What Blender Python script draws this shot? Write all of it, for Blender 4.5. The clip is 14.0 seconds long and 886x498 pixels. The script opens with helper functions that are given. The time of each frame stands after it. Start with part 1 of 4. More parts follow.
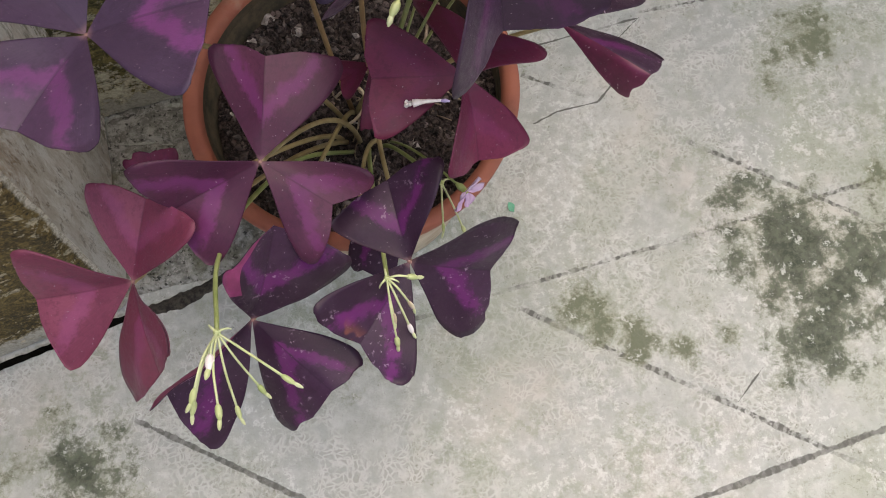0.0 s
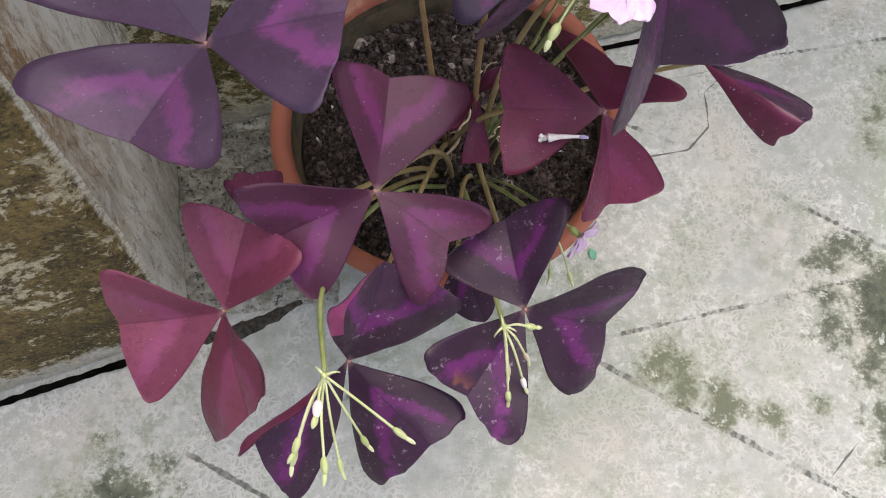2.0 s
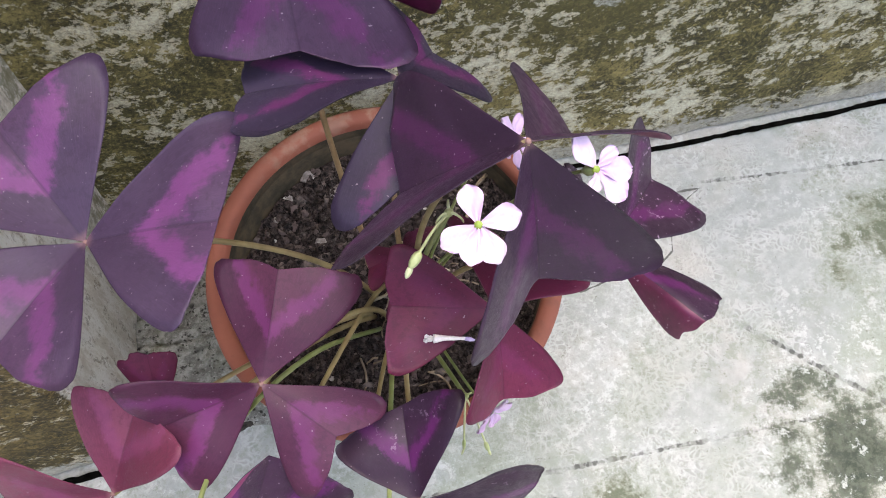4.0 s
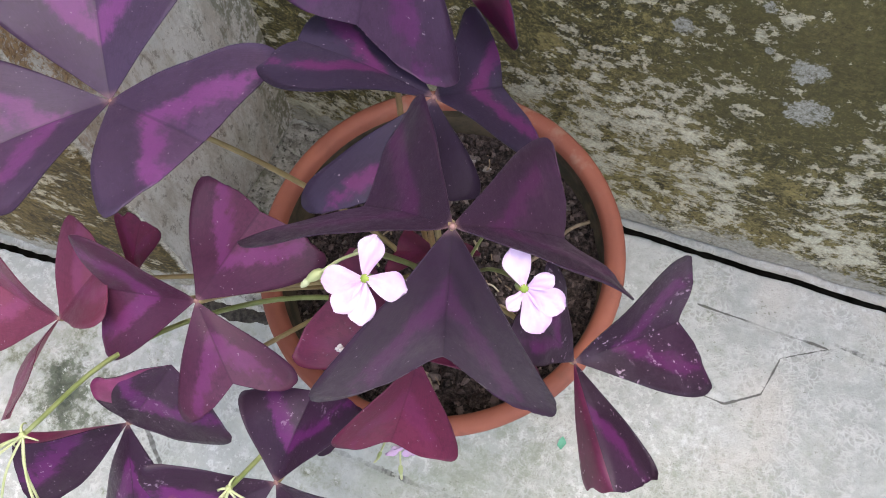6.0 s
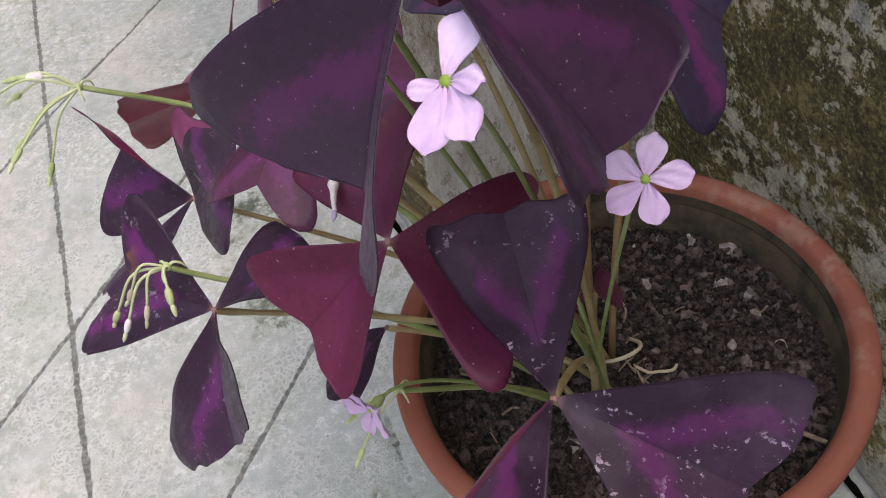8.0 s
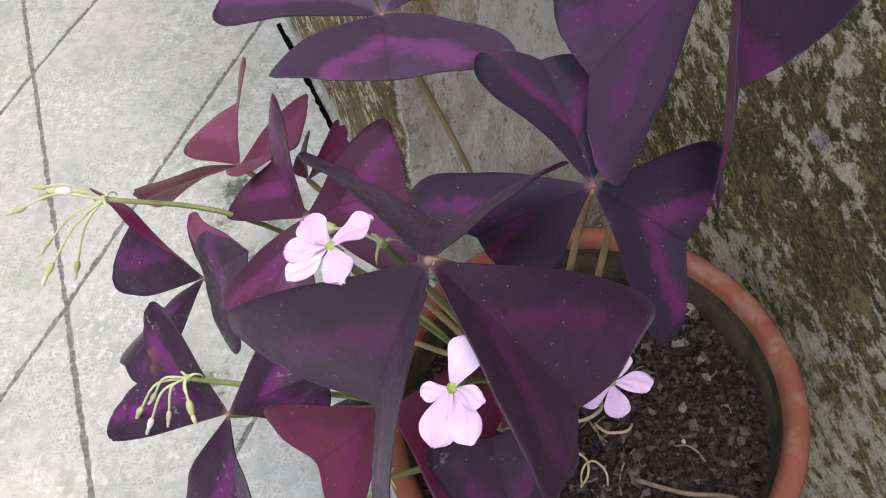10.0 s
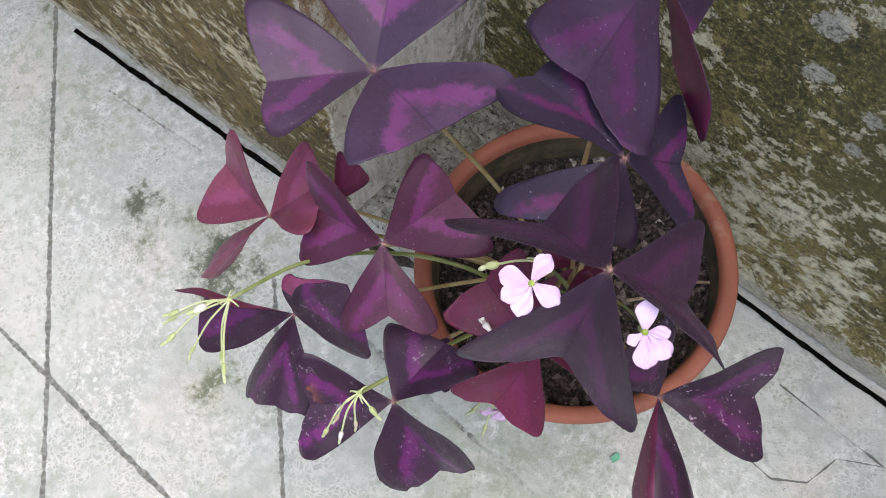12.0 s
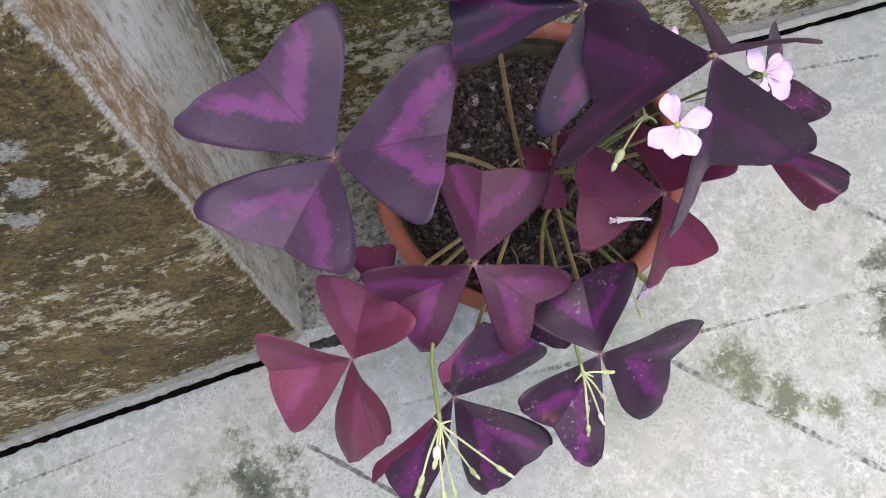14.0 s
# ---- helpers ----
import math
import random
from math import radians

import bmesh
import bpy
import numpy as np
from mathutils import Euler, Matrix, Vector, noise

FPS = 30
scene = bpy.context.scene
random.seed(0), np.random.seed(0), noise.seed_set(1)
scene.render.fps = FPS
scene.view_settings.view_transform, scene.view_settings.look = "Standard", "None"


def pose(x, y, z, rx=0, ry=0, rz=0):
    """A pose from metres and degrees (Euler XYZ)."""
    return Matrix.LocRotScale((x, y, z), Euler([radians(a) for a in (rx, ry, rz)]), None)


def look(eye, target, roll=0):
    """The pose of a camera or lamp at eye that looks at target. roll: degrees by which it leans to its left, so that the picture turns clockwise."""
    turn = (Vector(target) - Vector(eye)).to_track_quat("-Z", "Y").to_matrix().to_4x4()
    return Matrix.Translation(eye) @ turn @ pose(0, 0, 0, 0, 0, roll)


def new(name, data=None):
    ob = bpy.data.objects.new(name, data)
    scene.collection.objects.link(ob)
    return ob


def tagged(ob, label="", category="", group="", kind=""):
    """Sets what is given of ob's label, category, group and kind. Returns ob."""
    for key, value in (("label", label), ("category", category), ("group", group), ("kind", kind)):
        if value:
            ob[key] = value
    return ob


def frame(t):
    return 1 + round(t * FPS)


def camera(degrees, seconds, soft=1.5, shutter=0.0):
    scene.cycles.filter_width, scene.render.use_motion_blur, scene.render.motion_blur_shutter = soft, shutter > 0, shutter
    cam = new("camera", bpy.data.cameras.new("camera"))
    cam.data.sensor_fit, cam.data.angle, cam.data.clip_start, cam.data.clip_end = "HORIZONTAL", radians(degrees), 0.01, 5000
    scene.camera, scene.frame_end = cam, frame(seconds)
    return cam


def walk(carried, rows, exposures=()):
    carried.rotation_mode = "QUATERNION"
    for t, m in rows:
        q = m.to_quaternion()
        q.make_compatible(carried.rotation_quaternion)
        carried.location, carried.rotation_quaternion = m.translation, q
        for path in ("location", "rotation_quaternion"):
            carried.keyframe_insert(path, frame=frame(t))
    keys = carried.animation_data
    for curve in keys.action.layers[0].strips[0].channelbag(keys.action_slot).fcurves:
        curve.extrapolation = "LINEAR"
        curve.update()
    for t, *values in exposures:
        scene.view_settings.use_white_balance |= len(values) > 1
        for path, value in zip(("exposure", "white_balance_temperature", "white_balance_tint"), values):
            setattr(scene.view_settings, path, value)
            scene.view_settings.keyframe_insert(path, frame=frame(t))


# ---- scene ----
cam = camera(54.27, 14.0, soft=1.0)
PATH = [
    (0, 0.0239, -0.2307, 0.5890, 16.05, 2.37, -11.48),
    (0.5, 0.0051, -0.2295, 0.5775, 17.06, 1.86, -8.85),
    (1, -0.0091, -0.2264, 0.5696, 18.08, 2.77, -8.34),
    (1.5, -0.0153, -0.2227, 0.5642, 18.10, 2.73, -7.60),
    (2, -0.0117, -0.2143, 0.5636, 18.79, 2.69, -7.54),
    (2.5, -0.0073, -0.2133, 0.5692, 19.69, 2.68, -7.62),
    (3, 0.0079, -0.1959, 0.5741, 20.73, 3.13, -7.28),
    (3.5, 0.0284, -0.1749, 0.5741, 21.51, 3.59, -5.84),
    (3.7, 0.0362, -0.1718, 0.5742, 21.82, 3.80, -5.79),
    (5.8, 0.1015, -0.1271, 0.5549, 21.42, 6.70, 16.63),
    (6, 0.1209, -0.1205, 0.5617, 21.55, 6.97, 27.22),
    (6.2, 0.1341, -0.1151, 0.5751, 21.91, 7.81, 33.94),
    (6.5, 0.1443, -0.0972, 0.5556, 20.18, 8.46, 41.00),
    (7, 0.1613, -0.1132, 0.4887, 25.43, 10.00, 56.41),
    (7.2, 0.1719, -0.1048, 0.4750, 28.73, 8.86, 63.19),
    (7.5, 0.1865, -0.0974, 0.4587, 34.66, 8.28, 70.40),
    (8, 0.2032, -0.0732, 0.4333, 43.54, 10.44, 75.72),
    (8.2, 0.2039, -0.0621, 0.4354, 44.17, 10.11, 75.43),
    (10.3, 0.1470, -0.0597, 0.5256, 32.38, 6.21, 75.72),
    (10.5, 0.1300, -0.0663, 0.5385, 28.50, 5.49, 72.64),
    (11, 0.0974, -0.0763, 0.5806, 22.54, 5.23, 61.42),
    (11.5, 0.0942, -0.0995, 0.6341, 20.62, 6.20, 52.73),
    (12, 0.1198, -0.1397, 0.6322, 21.87, 6.29, 48.15),
    (12.5, 0.0922, -0.1612, 0.6169, 22.18, 9.29, 34.82),
    (12.8, 0.0642, -0.1667, 0.6402, 19.97, 11.54, 23.35),
    (13, 0.0400, -0.1678, 0.6270, 18.74, 10.39, 15.37),
    (13.2, 0.0103, -0.1759, 0.6297, 16.75, 9.37, 9.67),
    (13.5, -0.0035, -0.1786, 0.6371, 16.07, 8.55, 1.65),
    (14, -0.0087, -0.1857, 0.6414, 14.98, 7.95, -7.78),
]
walk(cam, [(t, pose(x, y, z, rx, ry, rz)) for t, x, y, z, rx, ry, rz in PATH],
     exposures=[(0, 0.95, 7620, 12), (1.5, 1.16, 7420, 12), (2.5, 1.22, 7220, 11), (3, 1.34, 7120, 11), (3.5, 1.56, 7000, 11), (3.7, 1.60, 6970, 11), (5.8, 1.50, 6870, 12), (6.1, 1.44, 6890, 12), (6.5, 1.18, 6900, 13), (7, 0.89, 6970, 13), (7.6, 0.96, 7030, 13), (8.2, 0.96, 7050, 13), (10.3, 1.22, 7070, 11), (11.5, 1.26, 6920, 9), (14, 1.31, 6850, 12)])

# ---- light: an overcast sky over an open yard ----
world = bpy.data.worlds.new("sky")
scene.world = world
world.use_nodes = True
sky_nodes = world.node_tree.nodes
sky = sky_nodes.new("ShaderNodeTexSky")
sky.sky_type, sky.sun_disc = "NISHITA", False
sky.sun_elevation, sky.sun_rotation = radians(75), radians(50)
sky.air_density, sky.dust_density, sky.ozone_density = 1.0, 3.0, 2.0
world.node_tree.links.new(sky.outputs[0], sky_nodes["Background"].inputs[0])
sky_nodes["Background"].inputs[1].default_value = 0.19
sun_data = bpy.data.lights.new("sun", "SUN")
sun_data.energy, sun_data.angle, sun_data.color = 0.8, radians(100), (1.0, 0.98, 0.95)
sun = new("sun", sun_data)
sun.matrix_world = look((1.5, 0.35, 2.6), (0, 0, 0))


# ---- materials ----
class Nodes:
    """A short hand for node materials."""

    def __init__(self, name):
        self.mat = bpy.data.materials.new(name)
        self.mat.use_nodes = True
        self.tree = self.mat.node_tree
        self.bsdf = self.tree.nodes["Principled BSDF"]

    def node(self, kind, **values):
        n = self.tree.nodes.new(kind)
        for key, value in values.items():
            setattr(n, key, value)
        return n

    def link(self, a, b):
        self.tree.links.new(a, b)

    def put(self, socket, value):
        if hasattr(value, "links"):
            self.link(value, socket)
        else:
            socket.default_value = value

    def place(self):
        return self.node("ShaderNodeNewGeometry").outputs["Position"]

    def noise(self, vector, scale, detail=4.0, rough=0.6, stretch=None):
        if stretch:
            m = self.node("ShaderNodeMapping")
            m.inputs["Scale"].default_value = stretch
            self.link(vector, m.inputs[0])
            vector = m.outputs[0]
        n = self.node("ShaderNodeTexNoise")
        self.link(vector, n.inputs["Vector"])
        n.inputs["Scale"].default_value, n.inputs["Detail"].default_value, n.inputs["Roughness"].default_value = scale, detail, rough
        return n.outputs["Fac"]

    def math(self, op, a, b=0.0, c=0.0):
        n = self.node("ShaderNodeMath", operation=op)
        for socket, value in zip(n.inputs, (a, b, c)):
            self.put(socket, value)
        return n.outputs[0]

    def vec(self, op, a, b=(0, 0, 0)):
        n = self.node("ShaderNodeVectorMath", operation=op)
        self.put(n.inputs[0], a)
        self.put(n.inputs[1], b)
        return n.outputs["Value"] if op in ("DOT_PRODUCT", "DISTANCE", "LENGTH") else n.outputs[0]

    def ramp(self, value, low, high, a=0.0, b=1.0):
        n = self.node("ShaderNodeMapRange", interpolation_type="SMOOTHSTEP")
        self.put(n.inputs[0], value)
        for i, v in enumerate((low, high, a, b)):
            n.inputs[1 + i].default_value = v
        return n.outputs[0]

    def mix(self, fac, a, b):
        n = self.node("ShaderNodeMix", data_type="RGBA")
        self.put(n.inputs[0], fac)
        for socket, value in ((n.inputs[6], a), (n.inputs[7], b)):
            self.put(socket, (*value, 1.0) if isinstance(value, tuple) else value)
        return n.outputs[2]

    def bump(self, height, strength, distance):
        n = self.node("ShaderNodeBump")
        n.inputs["Strength"].default_value, n.inputs["Distance"].default_value = strength, distance
        self.link(height, n.inputs["Height"])
        self.link(n.outputs[0], self.bsdf.inputs["Normal"])

    def done(self, colour, rough=0.8, **more):
        self.put(self.bsdf.inputs["Base Color"], (*colour, 1.0) if isinstance(colour, tuple) else colour)
        self.put(self.bsdf.inputs["Roughness"], rough)
        for key, value in more.items():
            self.put(self.bsdf.inputs[key.replace("_", " ")], value)
        return self.mat


# straight scored joints of the yard floor: a point, an end, and the width
SCORES = [
    ((-0.12, -0.1155), (0.45, -0.0650), 0.0034, 1),
    ((-1.00, -0.4240), (0.62, -0.1950), 0.0046, 0),
    ((0.078, -0.1130), (0.56, -0.4790), 0.0040, 1),
    ((0.225, -0.0175), (0.62, -0.3300), 0.0034, 1),
    ((-0.62, -0.0820), (0.00, -0.4870), 0.0044, 0),
    ((-0.80, -0.1960), (-0.35, -0.4840), 0.0044, 0),
    ((-0.195, -0.1345), (0.13, -0.3650), 0.0038, 0),
    ((0.118, 0.0615), (0.160, 0.0345), 0.0026, 1),
    ((0.13, 0.0825), (0.215, 0.0880), 0.0020, 1),
    ((0.215, 0.0925), (0.70, 0.0970), 0.0026, 1),
    ((0.118, 0.0205), (0.139, 0.0270), 0.0016, 0),
    ((0.139, 0.0270), (0.169, 0.0275), 0.0018, 0),
    ((0.169, 0.0275), (0.187, 0.0430), 0.0018, 0),
    ((0.187, 0.0430), (0.190, 0.0700), 0.0013, 0),
    ((0.190, 0.0700), (0.216, 0.0890), 0.0012, 0),
    ((0.205, -0.2050), (0.228, -0.1860), 0.0011, 0),
    ((-0.445, -0.1350), (-0.330, -0.1100), 0.0022, 1),
]
BACK_SLOPE, BACK_Y = 0.095, 0.1126
PIER_SLOPE, PIER_Y = 0.18, -0.0168
PIER_X, PIER_LEAN = -0.190, 0.112


def along(nodes, p, start, end):
    """The distance of p from a straight line, and how far along it lies, from 0 to 1."""
    a, b = Vector((*start, 0)), Vector((*end, 0))
    way = (b - a).normalized()
    side = Vector((-way.y, way.x, 0))
    off = nodes.math("ABSOLUTE", nodes.math("SUBTRACT", nodes.vec("DOT_PRODUCT", p, tuple(side)), side.dot(a)))
    far = nodes.math("DIVIDE", nodes.math("SUBTRACT", nodes.vec("DOT_PRODUCT", p, tuple(way)), way.dot(a)), (b - a).length)
    return off, far


def concrete_floor():
    n = Nodes("yard_concrete")
    p = n.place()
    fine = n.noise(p, 900, 3, 0.7)
    mid = n.noise(p, 90, 6, 0.65)
    large = n.noise(p, 9, 4, 0.55)
    blotch = n.noise(p, 28, 5, 0.62)
    c = n.mix(n.ramp(large, 0.35, 0.68), (0.34, 0.36, 0.33), (0.48, 0.50, 0.47))
    c = n.mix(n.ramp(mid, 0.35, 0.72, 0.0, 0.55), c, (0.56, 0.585, 0.56))
    c = n.mix(n.ramp(blotch, 0.56, 0.72, 0.0, 0.45), c, (0.30, 0.30, 0.24))
    c = n.mix(n.ramp(fine, 0.60, 0.75, 0.0, 0.25), c, (0.26, 0.25, 0.22))
    # crazing
    wob = n.node("ShaderNodeTexNoise")
    n.link(p, wob.inputs["Vector"])
    wob.inputs["Scale"].default_value = 60
    sc = n.node("ShaderNodeVectorMath", operation="SCALE")
    n.link(wob.outputs["Color"], sc.inputs[0])
    sc.inputs["Scale"].default_value = 0.019
    warp = n.vec("ADD", p, sc.outputs[0])
    craze = n.node("ShaderNodeTexVoronoi", feature="DISTANCE_TO_EDGE")
    craze.inputs["Scale"].default_value = 235
    n.link(warp, craze.inputs["Vector"])
    peel = n.ramp(n.noise(p, 17, 4, 0.6), 0.44, 0.57)
    hair = n.math("MULTIPLY", n.ramp(craze.outputs["Distance"], 0.0, 0.05, 1.0, 0.0), peel)
    veil = n.noise(p, 4.5, 5, 0.6)
    c = n.mix(n.math("MULTIPLY", n.math("MULTIPLY", n.ramp(craze.outputs["Distance"], 0.14, 0.26), n.ramp(mid, 0.40, 0.55)), n.math("MULTIPLY", peel, 0.58)), c, (0.30, 0.30, 0.27))
    c = n.mix(n.math("MULTIPLY", n.math("MULTIPLY", n.ramp(craze.outputs["Distance"], 0.16, 0.06), n.ramp(mid, 0.35, 0.50)), n.math("MULTIPLY", peel, 0.45)), c, (0.62, 0.63, 0.60))
    c = n.mix(n.math("MULTIPLY", n.ramp(veil, 0.46, 0.64, 0.0, 0.6), n.ramp(blotch, 0.36, 0.60, 0.35, 1.0)), c, (0.29, 0.33, 0.24))
    warm = n.noise(n.vec("ADD", p, (3.7, 1.9, 0.0)), 6.5, 5, 0.6)
    c = n.mix(n.ramp(warm, 0.50, 0.66, 0.0, 0.6), c, (0.56, 0.53, 0.475))
    curd = n.noise(p, 140, 12, 0.78)
    c = n.mix(n.math("MULTIPLY", n.ramp(curd, 0.525, 0.565, 0.0, 0.60), n.ramp(n.noise(p, 11, 3), 0.42, 0.62, 0.1, 1.0)), c, (0.68, 0.70, 0.67))
    c = n.mix(n.math("MULTIPLY", n.ramp(curd, 0.46, 0.42, 0.0, 0.55), n.ramp(large, 0.42, 0.62, 0.1, 1.0)), c, (0.29, 0.30, 0.245))
    pit = n.math("ADD", n.noise(p, 330, 6, 0.75), n.math("MULTIPLY", n.math("SUBTRACT", blotch, 0.5), 0.35))
    c = n.mix(n.ramp(pit, 0.635, 0.67, 0.0, 0.7), c, (0.17, 0.165, 0.13))
    moss = n.math("MULTIPLY", n.ramp(n.noise(n.vec("ADD", p, (5.1, 0.7, 0.0)), 5.5, 4, 0.6), 0.46, 0.60), n.ramp(n.noise(p, 75, 9, 0.72), 0.47, 0.60))
    c = n.mix(n.math("MULTIPLY", moss, 0.55), c, (0.235, 0.265, 0.185))
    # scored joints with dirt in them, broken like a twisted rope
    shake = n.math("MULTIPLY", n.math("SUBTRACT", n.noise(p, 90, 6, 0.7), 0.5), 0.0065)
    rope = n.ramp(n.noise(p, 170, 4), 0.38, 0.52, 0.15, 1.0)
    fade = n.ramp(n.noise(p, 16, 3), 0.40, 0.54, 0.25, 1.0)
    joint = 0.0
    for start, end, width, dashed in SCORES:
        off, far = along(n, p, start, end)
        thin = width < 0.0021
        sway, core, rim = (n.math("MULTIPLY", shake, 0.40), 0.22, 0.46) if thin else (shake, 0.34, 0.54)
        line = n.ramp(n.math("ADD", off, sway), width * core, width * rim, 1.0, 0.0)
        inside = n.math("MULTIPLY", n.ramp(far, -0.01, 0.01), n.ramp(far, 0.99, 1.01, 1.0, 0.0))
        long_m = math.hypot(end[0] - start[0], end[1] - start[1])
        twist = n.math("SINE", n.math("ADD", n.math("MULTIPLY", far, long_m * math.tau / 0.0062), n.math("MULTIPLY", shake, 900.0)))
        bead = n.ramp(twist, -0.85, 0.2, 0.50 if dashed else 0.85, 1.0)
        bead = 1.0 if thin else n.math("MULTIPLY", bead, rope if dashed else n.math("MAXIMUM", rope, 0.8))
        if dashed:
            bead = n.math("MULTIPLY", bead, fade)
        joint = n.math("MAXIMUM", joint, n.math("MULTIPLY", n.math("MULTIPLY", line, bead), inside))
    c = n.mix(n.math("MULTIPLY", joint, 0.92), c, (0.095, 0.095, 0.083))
    # patches of black and green algae: soft blots with ragged rims, an olive halo and pale flecks of bare cement
    rag = n.noise(p, 42, 10, 0.62)
    speck = n.noise(p, 210, 8, 0.78)
    black, olive = -1.0, -1.0
    for x, y, r, deep, tone in (
        (0.270, -0.112, 0.034, 0.95, 0), (0.270, -0.165, 0.034, 0.8, 0), (0.315, -0.130, 0.030, 0.85, 0), (0.290, -0.150, 0.030, 0.9, 0), (0.247, -0.066, 0.017, 0.75, 0),
        (0.117, -0.122, 0.017, 0.9, 1), (0.150, -0.152, 0.017, 0.8, 1), (0.180, -0.160, 0.014, 0.7, 1), (0.130, -0.138, 0.015, 0.85, 1), (0.215, -0.165, 0.018, 0.5, 1),
        (0.333, 0.042, 0.034, 0.7, 1), (0.347, -0.070, 0.018, 0.6, 1), (-0.232, -0.160, 0.026, 0.8, 0), (-0.327, -0.180, 0.017, 0.75, 0), (0.300, 0.010, 0.030, 0.4, 1),
        (-0.160, -0.225, 0.026, 0.6, 1), (-0.110, -0.215, 0.020, 0.4, 1), (-0.045, -0.130, 0.022, 0.5, 1), (0.128, 0.085, 0.026, 0.5, 1), (0.235, -0.195, 0.018, 0.4, 1),
        (-0.37, -0.13, 0.024, 0.4, 1), (0.30, 0.085, 0.02, 0.4, 1), (-0.565, -0.135, 0.03, 0.4, 1), (0.09, 0.045, 0.014, 0.4, 1), (-0.26, -0.20, 0.02, 0.3, 1),
        (-0.275, -0.148, 0.050, 0.42, 1), (-0.300, -0.185, 0.045, 0.38, 1), (-0.245, -0.118, 0.022, 0.35, 1), (-0.205, -0.185, 0.025, 0.35, 1),
    ):
        near = n.math("SUBTRACT", deep, n.math("DIVIDE", n.vec("DISTANCE", p, (x, y, 0.0)), r * 1.75))
        if tone == 0:
            black = n.math("MAXIMUM", black, near)
        olive = n.math("MAXIMUM", olive, near)
    rim = n.math("ADD", n.math("MULTIPLY", n.math("SUBTRACT", rag, 0.5), 3.0), n.math("MULTIPLY", n.math("SUBTRACT", speck, 0.5), 2.0))
    halo = n.ramp(n.math("ADD", olive, n.math("MULTIPLY", rim, 0.8)), 0.0, 0.60, 0.0, 0.58)
    c = n.mix(halo, c, (0.180, 0.198, 0.108))
    deep_green = n.ramp(n.math("ADD", olive, rim), 0.38, 0.80, 0.0, 0.75)
    c = n.mix(deep_green, c, (0.105, 0.122, 0.070))
    blot = n.ramp(n.math("ADD", black, n.math("MULTIPLY", rim, 0.85)), 0.12, 0.62, 0.0, 0.85)
    c = n.mix(blot, c, n.mix(n.ramp(speck, 0.38, 0.62), (0.030, 0.041, 0.029), (0.112, 0.130, 0.090)))
    fleck = n.math("MULTIPLY", n.ramp(n.noise(p, 85, 10, 0.78), 0.57, 0.62), n.ramp(n.math("ADD", olive, n.math("MULTIPLY", rim, 0.5)), 0.0, 0.4))
    c = n.mix(n.math("MULTIPLY", fleck, 0.75), c, (0.60, 0.62, 0.58))
    n.bump(n.math("ADD", n.math("ADD", n.math("MULTIPLY", fine, 0.35), n.math("MULTIPLY", curd, 0.6)), n.math("SUBTRACT", mid, n.math("MULTIPLY", hair, 0.16))), 0.8, 0.0019)
    return n.done(c, n.ramp(mid, 0.3, 0.7, 0.68, 0.9))


